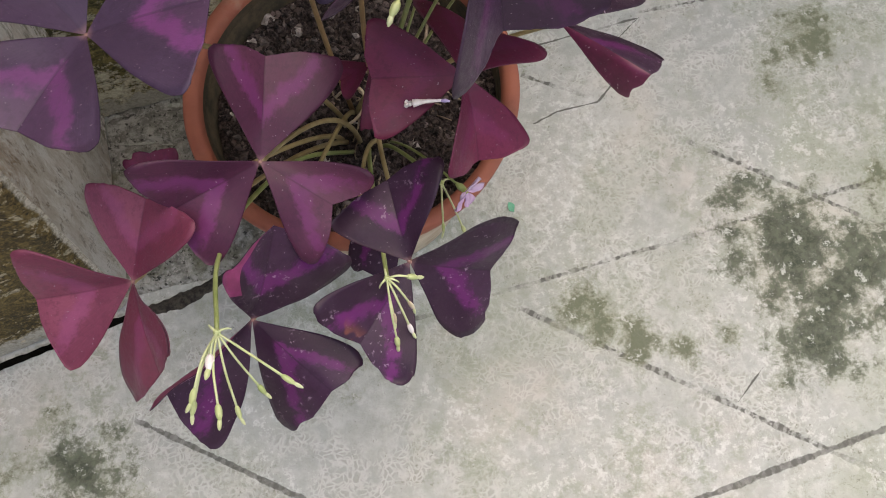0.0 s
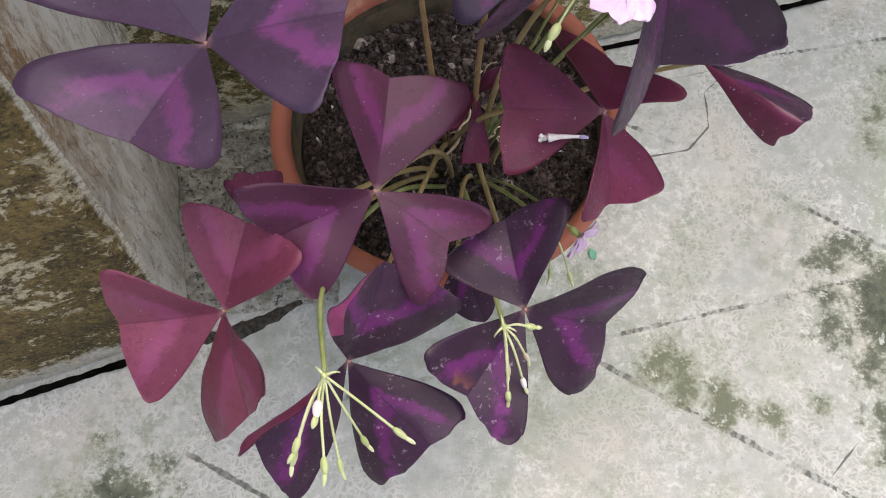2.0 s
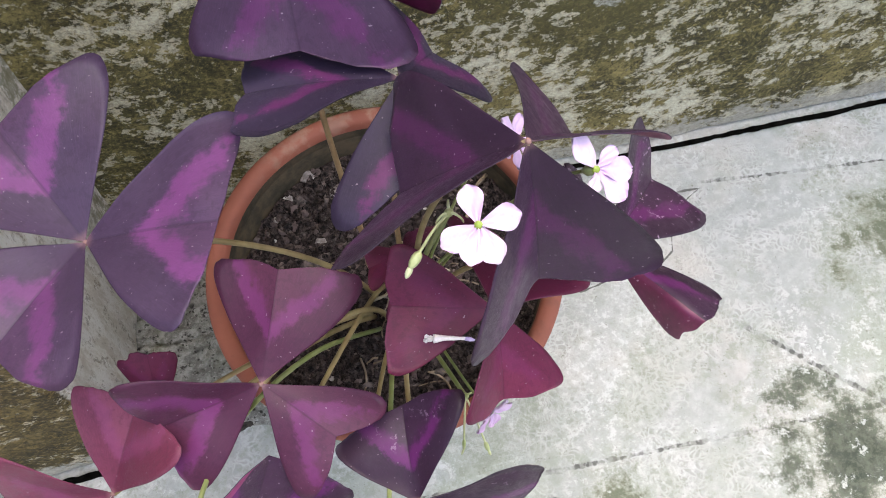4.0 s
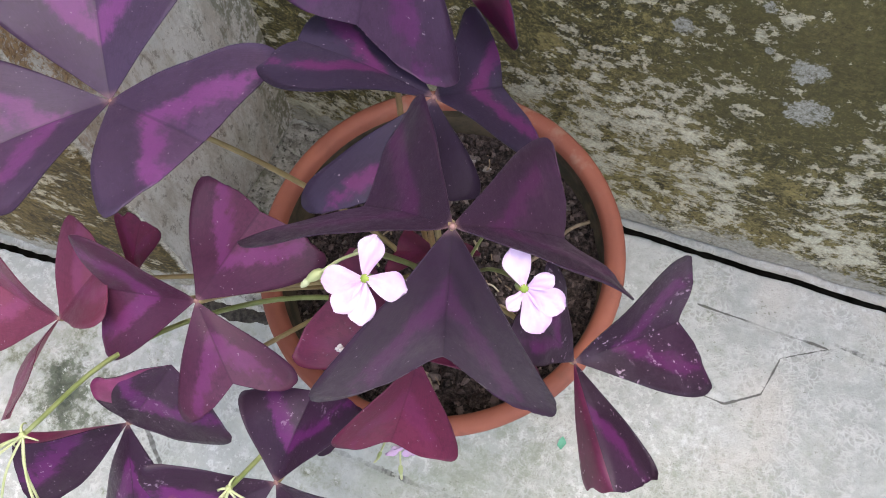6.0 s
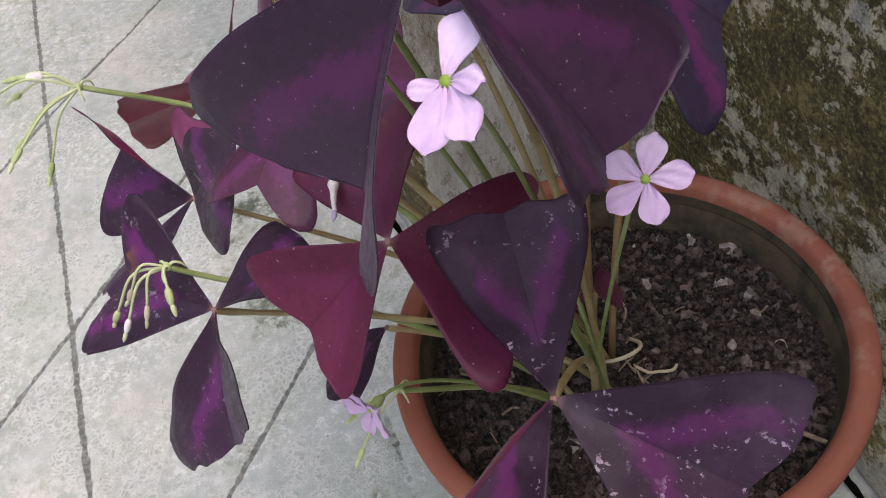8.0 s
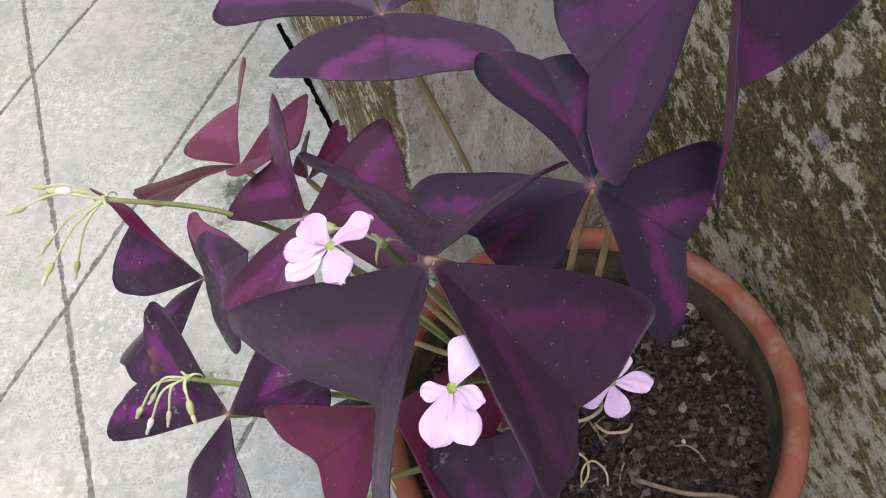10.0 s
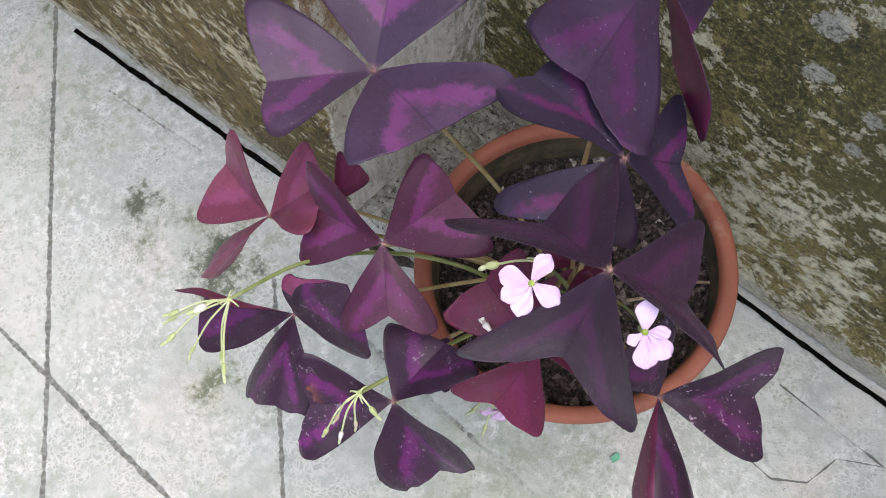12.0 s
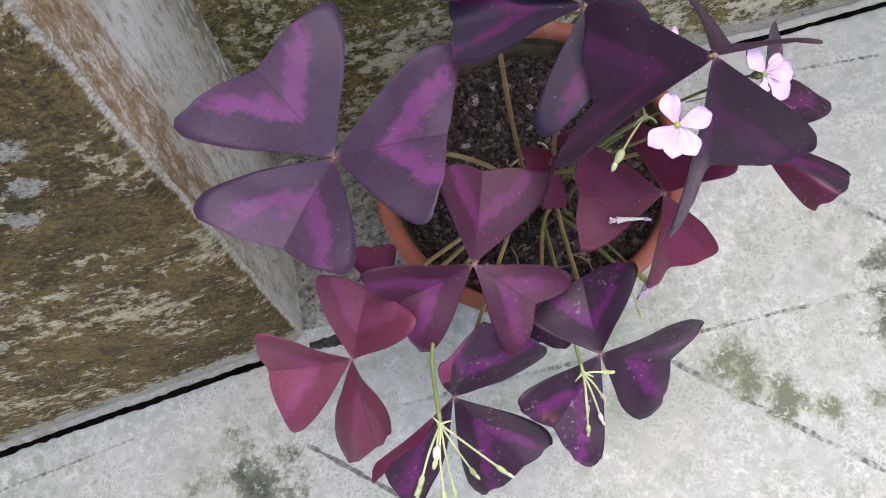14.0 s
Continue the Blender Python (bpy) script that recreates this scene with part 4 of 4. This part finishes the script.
leaf((0.0511, -0.0763, 0.2870), "wine", [
    (174, 8, -26, 35.9, 35.2, 23.6, 35.9, 22.5, 15),
    (-92, -41, -37, 35.1, 33.7, 23.9, 33.1, 24.2, 23),
    (67, -29, 16, 31.4, 30.8, 30.0, 33.6, 30.0, 6),
])
leaf((0.0637, -0.0562, 0.3674), "dusk", [
    (169, -45, 6, 55.1, 50.2, 42.0, 47.0, 36.8, 30),
    (-87, -68, -20, 55.3, 49.5, 39.4, 50.9, 42.8, 35),
    (53, -56, 1, 55.7, 54.4, 30.3, 45.0, 33.8, 27),
], start=(0.016, -0.013, 0.128))
leaf((0.0959, -0.0512, 0.2680), "dusty", [
    (53, -23, 37, 46.6, 45.3, 31.1, 46.6, 28.8, 29),
    (-50, 7, 12, 45.4, 41.5, 23.8, 40.4, 17.1, -54, -1, -1, -1),
    (-177, 68, -3, 46.4, 48.9, 16.3, 46.6, 16.3, 9),
], start=(0.020, -0.020, 0.128))
leaf((-0.0029, 0.0376, 0.3761), "grape", [
    (-89, -45, 1, 50.7, 57.1, 38.2, 46.1, 34.3, 6),
    (-159, -36, 105, 49.5, 50.9, 8.0, 43.4, 10.5, 16, 0, 0, 0, 0, (4.5, 3.0)),
    (-15, -71, -50, 43.9, 24.2, 39.9, 60.5, 33.2, 31, 0, 0, 0, 0, (1.0, 3.0)),
    (107, -40, -59, 40.8, 37.1, 9.3, 45.0, 11.5, 42, 0, 0, 0, 0, (4.0, 4.0)),
], True, (-0.003, -0.004, 0.128))
leaf((0.0288, -0.0089, 0.3333), "slate", [
    (178, -2, 16, 51.7, 53.3, 19.2, 53.3, 20.2, 5, 0, 0, 0, 0, (2.4, 2.4)),
    (66, -42, 34, 33.0, 27.0, 27.4, 40.7, 27.6, 6),
    (-88, -16, 6, 33.1, 24.4, 27.7, 45.2, 28.5, 6),
], True, (0.012, -0.014, 0.128))
leaf((-0.0792, -0.0913, 0.2499), "wine", [
    (92, 38, -3, 25.2, 26.6, 11.5, 25.3, 11.5, 9, 0, 0, 0, 0.16),
    (-179, -4, -49, 17.7, 13.9, 8.0, 22.6, 8.1, 10),
], start=(-0.012, -0.020, 0.128))
leaf((-0.0060, -0.0880, 0.1900), "plum", [
    (-75, -32, 6, 36.4, 28.3, 12.2, 27.0, 14.4, -8, 0, 0, 0, 0, (2.0, 2.0)),
])
leaf((0.0140, -0.0140, 0.1980), "wine", [
    (-149, 17, 1, 19.5, 24.4, 11.1, 15.6, 11.0, 9),
    (-101, -34, -19, 32.7, 33.7, 7.4, 33.6, 7.4, 9),
    (17, 50, 71, 20.7, 16.4, 8.0, 24.8, 8.5, 15),
], start=(0.006, -0.012, 0.128))


# ---- flowers and buds ----
THROAT = plain("flower_throat", (0.20, 0.30, 0.035), (0.34, 0.44, 0.08), 300, 0.6, 0.4, 0.0003)
STEM_GREEN = plain("flower_stalk", (0.165, 0.205, 0.062), (0.250, 0.290, 0.115), 90, 0.5, 0.1, 0.0002)


PALE_GREEN = plain("pedicel", (0.40, 0.45, 0.20), (0.54, 0.58, 0.34), 90, 0.5, 0.1, 0.0002)


def petal_mesh(length, width, cup, mat, parent, frame_m):
    nu, nv = 12, 9
    verts = []
    for i in range(nu):
        u = i / (nu - 1)
        half = width * (0.16 + 0.84 * math.sin(min(1.0, u * 1.02) ** 1.15 * math.pi * 0.66) ** 0.9) * math.sqrt(max(0.05, 1 - (max(0.0, u - 0.58) / 0.425) ** 2))
        for j in range(nv):
            v = 2 * j / (nv - 1) - 1
            x = length * (u - 0.055 * (1 - v * v) * (u ** 6) - 0.09 * (abs(v) ** 3) * u ** 2)
            z = cup * length * (u ** 1.3) * (1.25 - 0.8 * u) + 0.10 * width * v * v + 0.0004 * math.sin(7 * v + 9 * u)
            verts.append(frame_m @ Vector((0.0008 + x, half * v, z)))
    faces = grid_faces(nu, nv)
    n = len(verts)
    normal = frame_m.to_3x3() @ Vector((0, 0, -0.00018))
    verts += [v + normal for v in verts[:n]]
    faces += [f[::-1] for f in grid_faces(nu, nv, n)]
    return mesh_object("petal", verts, faces, [mat], parent)


def flower(centre, facing, size, foot, petals, petal=PETAL, bend=0.02):
    """Petals on a green calyx at the end of a thin stalk. petals: for each its turn in degrees round the flower, its cup and its length."""
    centre, facing = Vector(centre), Vector(facing).normalized()
    back = centre - facing * 0.006
    foot = Vector(foot)
    pts = bezier(foot, foot.lerp(back, 0.45) + Vector((0, 0, bend)), back - facing * 0.012, back, 16)
    stalk = mesh_object("flower", *tube(pts, [0.0008 - 0.0002 * i / 15 for i in range(16)], 7), [STEM_GREEN], plant, label="pale pink five-petalled flower on a thin stalk")
    v, f = tube([back, back + facing * 0.0025, centre - facing * 0.0005], [0.0009, 0.0018, 0.0012], 8)
    mesh_object("calyx", v, f, [GREEN], stalk)
    across = Vector((1, 0, 0)) - facing * facing.x
    across = across.normalized() if across.length > 0.3 else Vector((0, 1, 0)).cross(facing).normalized()
    up = facing.cross(across)
    for turn, cup, part_size in petals:
        m = Matrix((across, up, facing)).transposed().to_4x4()
        m = Matrix.Translation(centre) @ m @ Matrix.Rotation(radians(turn), 4, "Z")
        petal_mesh(size * part_size, size * part_size * 0.345, cup, petal, stalk, m)
    v, f = tube([centre - facing * 0.0016, centre + facing * 0.0002, centre + facing * 0.0008], [0.0012, 0.0013, 0.0006], 8)
    mesh_object("flower_centre", v, f, [THROAT], stalk)
    return stalk


def bud(parent, a, b, thick, mat=GREEN, name="bud"):
    a, b = Vector(a), Vector(b)
    pts = [a.lerp(b, s) for s in (0, 0.15, 0.4, 0.7, 0.9, 1.0)]
    v, f = tube(pts, [thick * s for s in (0.35, 0.8, 1.0, 0.85, 0.5, 0.15)], 9)
    return mesh_object(name, v, f, [mat], parent)


def umbel(hub, foot, ends, label, knee=0.03, via=()):
    """A stalk with a head of drooping buds."""
    hub, foot = Vector(hub), Vector(foot)
    pts = bezier(foot, foot.lerp(hub, 0.3) + Vector((0, 0, knee)), hub + (foot - hub).normalized() * 0.02, hub, 22)
    if via:
        pts = spline([foot, foot.lerp(Vector(via[0]), 0.5) + Vector((0, 0, knee)), *via, hub], 22)
    stalk = mesh_object("bud_head", *tube(pts, [0.0013 - 0.0004 * i / 21 for i in range(22)]), [STEM_GREEN], plant, label=label)
    v, f = tube([hub + Vector((0, 0, -0.001)), hub, hub + Vector((0, 0, 0.0016))], [0.0010, 0.0015, 0.0006], 8)
    mesh_object("node", v, f, [GREEN], stalk)
    for end, lift, thick, mat in ends:
        end = Vector(end)
        mid = hub.lerp(end, 0.5) + Vector((0, 0, lift))
        pts = spline([hub, mid, end], 12)
        part = mesh_object("pedicel", *tube(pts, 0.00046, 6), [PALE_GREEN], stalk)
        way = (pts[-1] - pts[-2]).normalized()
        bud(part, end - way * 0.001, end + way * 0.0050, thick * 0.95, mat)
        # the pale closed petals stand out of the green sepals
        lean = (way + Vector((0.25 * math.sin(end.x * 900), 0.2 * math.sin(end.y * 1300), -0.1))).normalized()
        bud(part, end + way * 0.0040, end + way * 0.0042 + lean * 0.0040, thick * 0.62, PALE_GREEN, "petal_tip")
    # shrivelled bracts at the fork
    for k in range(3):
        a = 2.1 * k + hub.x * 300
        out = Vector((math.cos(a), math.sin(a), 0))
        pts = spline([hub, hub + out * 0.0022 + Vector((0, 0, 0.0010)), hub + out * 0.0042 - Vector((0, 0, 0.0006)), hub + out * 0.0046 - Vector((0, 0, 0.0026))], 8)
        mesh_object("bract", *tube(pts, [0.0005, 0.0005, 0.0005, 0.0004, 0.0004, 0.0003, 0.0003, 0.0002], 6), [PALE_GREEN], stalk)
    return stalk


flower((0.0478, -0.0758, 0.3600), (-0.05, -0.25, 0.95), 0.0118, (0.015, -0.010, 0.128), ((8, 0.10, 1.0), (100, 0.16, 0.95), (205, 0.10, 0.98), (252, 0.14, 0.95), (292, 0.10, 1.0)))
flower((0.0834, -0.0582, 0.3492), (0.48, -0.38, 0.79), 0.0119, (0.018, -0.012, 0.128), ((128, 0.14, 1.0), (48, 0.75, 0.65), (-6, 0.22, 1.0), (-48, 0.15, 1.08), (-108, 0.25, 0.55)), bend=0.05)
flower((0.0655, -0.0160, 0.2950), (0.78, -0.25, 0.50), 0.0108, BASE + Vector((0.008, -0.002, 0)), ((62, 0.12, 1.0), (134, 0.16, 1.0), (205, 0.12, 1.0), (275, 0.12, 1.0), (340, 0.14, 1.0)))
flower((0.0460, -0.0978, 0.2160), (0.55, -0.75, 0.05), 0.0100, BASE + Vector((0.012, -0.01, 0)), ((50, 0.45, 1.0), (122, 0.5, 1.0), (194, 0.45, 1.0), (266, 0.5, 1.0), (338, 0.5, 1.0)))

umbel((-0.0553, -0.1574, 0.2913), BASE + Vector((-0.008, -0.012, 0)), [
    ((-0.0670, -0.1800, 0.2886), 0.004, 0.0013, GREEN), ((-0.0550, -0.1830, 0.2786), 0.003, 0.0011, GREEN), ((-0.0350, -0.1770, 0.2876), 0.003, 0.0012, GREEN),
    ((-0.0475, -0.1760, 0.2716), 0.004, 0.0012, GREEN), ((-0.0570, -0.1840, 0.2956), 0.005, 0.0014, GREEN), ((-0.0645, -0.1770, 0.2956), 0.004, 0.0013, GREEN),
    ((-0.0570, -0.1670, 0.2976), 0.002, 0.0018, WITHERED)], "head of long pale green flower buds on a stalk", 0.02, ((-0.050, -0.088, 0.232), (-0.0577, -0.1226, 0.2665)))
umbel((0.0055, -0.1424, 0.2601), BASE + Vector((0.0, -0.012, 0)), [
    ((0.0050, -0.1560, 0.2546), 0.006, 0.0011, PALE), ((0.0100, -0.1600, 0.2476), 0.006, 0.0012, WITHERED), ((0.0040, -0.1640, 0.2466), 0.007, 0.0013, GREEN),
    ((0.0140, -0.1430, 0.2586), 0.003, 0.0014, GREEN), ((0.0120, -0.1520, 0.2526), 0.006, 0.0010, PALE)], "small drooping head of withered green buds")
umbel((0.0360, -0.0880, 0.2076), BASE + Vector((0.008, -0.012, 0)), [
    ((0.0420, -0.1060, 0.1906), 0.003, 0.0012, GREEN), ((0.0330, -0.1050, 0.1976), 0.003, 0.0009, GREEN)], "short green stalk with a drooping seed pod", 0.02)
umbel((0.0400, -0.0650, 0.3466), (0.014, -0.012, 0.128), [((0.0300, -0.0760, 0.3446), 0.002, 0.0017, GREEN)], "single plump yellow green bud on a thin stalk")


# a withered flower lying on the wine red leaf
FADED = plain("faded_petal", (0.30, 0.22, 0.42), (0.45, 0.36, 0.55), 200, 0.6)


def fallen_flower():
    pts = spline([(0.0292, -0.0856, 0.2909), (0.0330, -0.0860, 0.2915), (0.0370, -0.0866, 0.2916), (0.0402, -0.0869, 0.2912)], 12)
    ob = mesh_object("fallen_flower", *tube(pts, [0.0016, 0.0014, 0.0012, 0.0010, 0.0009, 0.0008, 0.0008, 0.0007, 0.0006, 0.0006, 0.0006, 0.0005], 10), [WITHERED])
    mesh_object("tip", *tube([pts[-1] - Vector((0.0006, 0, 0)), pts[-1] + Vector((0.0012, -0.0004, 0)), pts[-1] + Vector((0.0028, -0.0010, 0))], [0.0006, 0.0008, 0.0003], 8), [FADED], ob, label="faded violet tip")
    rng = random.Random(5)
    for k in range(4):
        a = k * 1.45 + 0.4
        m = Matrix.Translation(pts[1]) @ Matrix.Rotation(radians(174), 4, "Z") @ Matrix.Rotation(a, 4, "X")
        petal_mesh(rng.uniform(0.0028, 0.0040), 0.0012, 0.40, WITHERED, ob, m)
    return tagged(ob, "withered white flower trumpet lying on a leaf", "flower")


fallen_flower()


# ---- roots and litter on the soil ----
def rootlet(points, r, mat, label):
    return tagged(mesh_object("rootlet", *tube(spline(points, 14), r, 6), [mat]), label, "root", group="roots on the soil")


TWIG = plain("dry_twig", (0.16, 0.115, 0.075), (0.30, 0.235, 0.165), 150, 0.85)
rng_root = random.Random(21)
for _ in range(30):
    a, r = rng_root.uniform(0, math.tau), rng_root.uniform(0.008, 0.074)
    x, y = r * math.cos(a), r * math.sin(a) - 0.005
    w, l = rng_root.uniform(0, math.tau), rng_root.uniform(0.006, 0.024)
    pts = []
    for k in range(4):
        s = k / 3 - 0.5
        px_, py_ = x + l * s * math.cos(w + 0.5 * s), y + l * s * math.sin(w + 0.5 * s)
        pts.append((px_, py_, soil_height(px_, py_) + 0.0015 + rng_root.uniform(0, 0.002)))
    rootlet(pts, rng_root.uniform(0.0003, 0.0006), TWIG, "dry pale rootlet lying on the soil")
rootlet([(0.034, 0.012, SOIL_Z + 0.004), (0.046, 0.030, SOIL_Z + 0.005), (0.052, 0.047, SOIL_Z + 0.004), (0.060, 0.056, SOIL_Z + 0.003)], 0.0011, TWIG, "crooked dry brown twig on the soil")
# curled old roots at the crown
def curl(x, y, radius, start, sweep, rise, thick):
    pts = []
    for k in range(7):
        a = start + sweep * k / 6
        px_, py_ = x + radius * math.cos(a), y + radius * math.sin(a)
        pts.append((px_, py_, soil_height(px_, py_) + 0.003 + rise * math.sin(math.pi * k / 6)))
    rootlet(pts, thick, PALE, "curled pale old root at the crown")


curl(-0.006, -0.002, 0.0115, -1.9, 4.0, 0.008, 0.0009)
curl(0.004, 0.012, 0.009, -1.5, 2.6, 0.004, 0.0007)
curl(0.024, -0.014, 0.007, 0.2, 4.2, 0.005, 0.0006)
curl(0.030, -0.006, 0.006, 1.0, 3.8, 0.006, 0.0005)


# single stones on the soil
def stone(x, y, size, seed, mat):
    rng = random.Random(seed)
    bm = bmesh.new()
    bmesh.ops.create_icosphere(bm, subdivisions=2, radius=size / 2)
    s = Vector((rng.uniform(0.9, 1.25), rng.uniform(0.75, 1.0), rng.uniform(0.55, 0.8)))
    for v in bm.verts:
        k = 1 + 0.45 * noise.noise(v.co.normalized() * 1.4 + Vector((seed * 7.0, 0, 0)))
        v.co = Vector((v.co.x * s.x, v.co.y * s.y, v.co.z * s.z)) * k
    me = bpy.data.meshes.new("pebble")
    bm.to_mesh(me)
    bm.free()
    me.materials.append(mat)
    ob = new("pebble", me)
    ob.matrix_world = pose(x, y, soil_height(x, y) + size * 0.12, 0, 0, rng.uniform(0, 360))
    return tagged(ob, "small grey stone lying on the potting soil", "stone", group="stones on the soil")


STONE = plain("pale_stone", (0.17, 0.145, 0.13), (0.36, 0.325, 0.30), 320, 0.9, 0.6, 0.0012)
for k, (x, y, size) in enumerate(((-0.0438, 0.0690, 0.0095), (-0.0560, 0.0560, 0.0075), (-0.0374, 0.0261, 0.0065), (-0.0280, 0.0577, 0.0070), (-0.0050, 0.0619, 0.0050),
                                  (0.0121, 0.0642, 0.0062), (0.0276, -0.0329, 0.0075), (-0.0149, 0.0631, 0.0048), (0.0067, 0.0451, 0.0046), (-0.0630, 0.0440, 0.0042), (0.050, 0.020, 0.0050), (-0.035, -0.052, 0.0050))):
    stone(x, y, size, k + 3, STONE)


def build_scrap():
    bm = bmesh.new()
    ring = [bm.verts.new((0.0028 * r * math.cos(a), 0.0040 * r * math.sin(a), 0.0016)) for a, r in ((0.2, 1.0), (1.0, 0.8), (1.9, 1.1), (2.8, 0.9), (3.9, 1.0), (5.1, 1.15))]
    bm.faces.new(ring)
    ext = bmesh.ops.extrude_face_region(bm, geom=bm.faces[:])
    for e in ext["geom"]:
        if isinstance(e, bmesh.types.BMVert):
            e.co.z += 0.0005
    me = bpy.data.meshes.new("paint_chip")
    bm.to_mesh(me)
    bm.free()
    me.materials.append(SCRAP)
    ob = new("paint_chip", me)
    ob.location = (0.0877, -0.0397, 0.0)
    return tagged(ob, "small flat chip of bright green on the floor", "chip")


build_scrap()


# ---- the rough strip of broken cement between the pot, the pier and the back wall ----
def rough_cement():
    n = Nodes("rough_cement")
    p = n.place()
    mid = n.noise(p, 110, 9, 0.74)
    fine = n.noise(p, 420, 6, 0.75)
    pit = n.noise(p, 260, 5, 0.68)
    c = n.mix(n.ramp(mid, 0.38, 0.62), (0.20, 0.20, 0.17), (0.47, 0.47, 0.43))
    c = n.mix(n.ramp(fine, 0.54, 0.62, 0.0, 0.6), c, (0.58, 0.57, 0.53))
    c = n.mix(n.ramp(pit, 0.575, 0.61, 0.0, 0.85), c, (0.045, 0.042, 0.034))
    c = n.mix(n.ramp(n.noise(p, 35, 4), 0.52, 0.66, 0.0, 0.5), c, (0.17, 0.18, 0.10))
    n.bump(n.math("ADD", n.math("MULTIPLY", mid, 1.2), n.math("SUBTRACT", n.math("MULTIPLY", fine, 0.6), n.ramp(pit, 0.55, 0.62, 0.0, 0.8))), 1.0, 0.003)
    return n.done(c, 0.92)


def build_rough_cement():
    nu, nv = 90, 100
    x0, x1, y0, y1 = -0.196, -0.074, -0.050, 0.104
    verts = []
    for i in range(nu):
        for j in range(nv):
            u, v = i / (nu - 1), j / (nv - 1)
            x, y = x0 + (x1 - x0) * u, y0 + (y1 - y0) * v
            p = Vector((x, y, 0))
            y += 0.006 * noise.noise(p * 26) * (1 - v)
            z = 0.0048 + 0.0030 * noise.noise(p * 34) + 0.0018 * noise.noise(p * 110) + 0.0009 * noise.noise(p * 300)
            # cracks that run across the strip
            for k, (cy, tilt) in enumerate(((0.022, 0.10), (0.060, -0.18))):
                far = abs(y - cy - tilt * (x + 0.13) - 0.005 * noise.noise(Vector((x * 45, k * 9.0, 0))))
                z -= 0.0050 * math.exp(-(far / 0.0016) ** 2)
            # lower towards the dark gutter at the back wall's foot
            z -= 0.0045 * math.exp(-((y1 - 0.010 - y) / 0.006) ** 2)
            rim = min(u / 0.02, (1 - u) / 0.25, v / 0.05, 1.0)
            verts.append((x, y, max(-0.003, z * min(1.0, rim) - 0.003 * (1 - max(0.0, min(1.0, rim))))))
    ob = mesh_object("cement_strip", verts, [f[::-1] for f in grid_faces(nu, nv)], [rough_cement()])
    return tagged(ob, "rough pitted strip of broken cement beside the pier", "cement", kind="structure")


build_rough_cement()
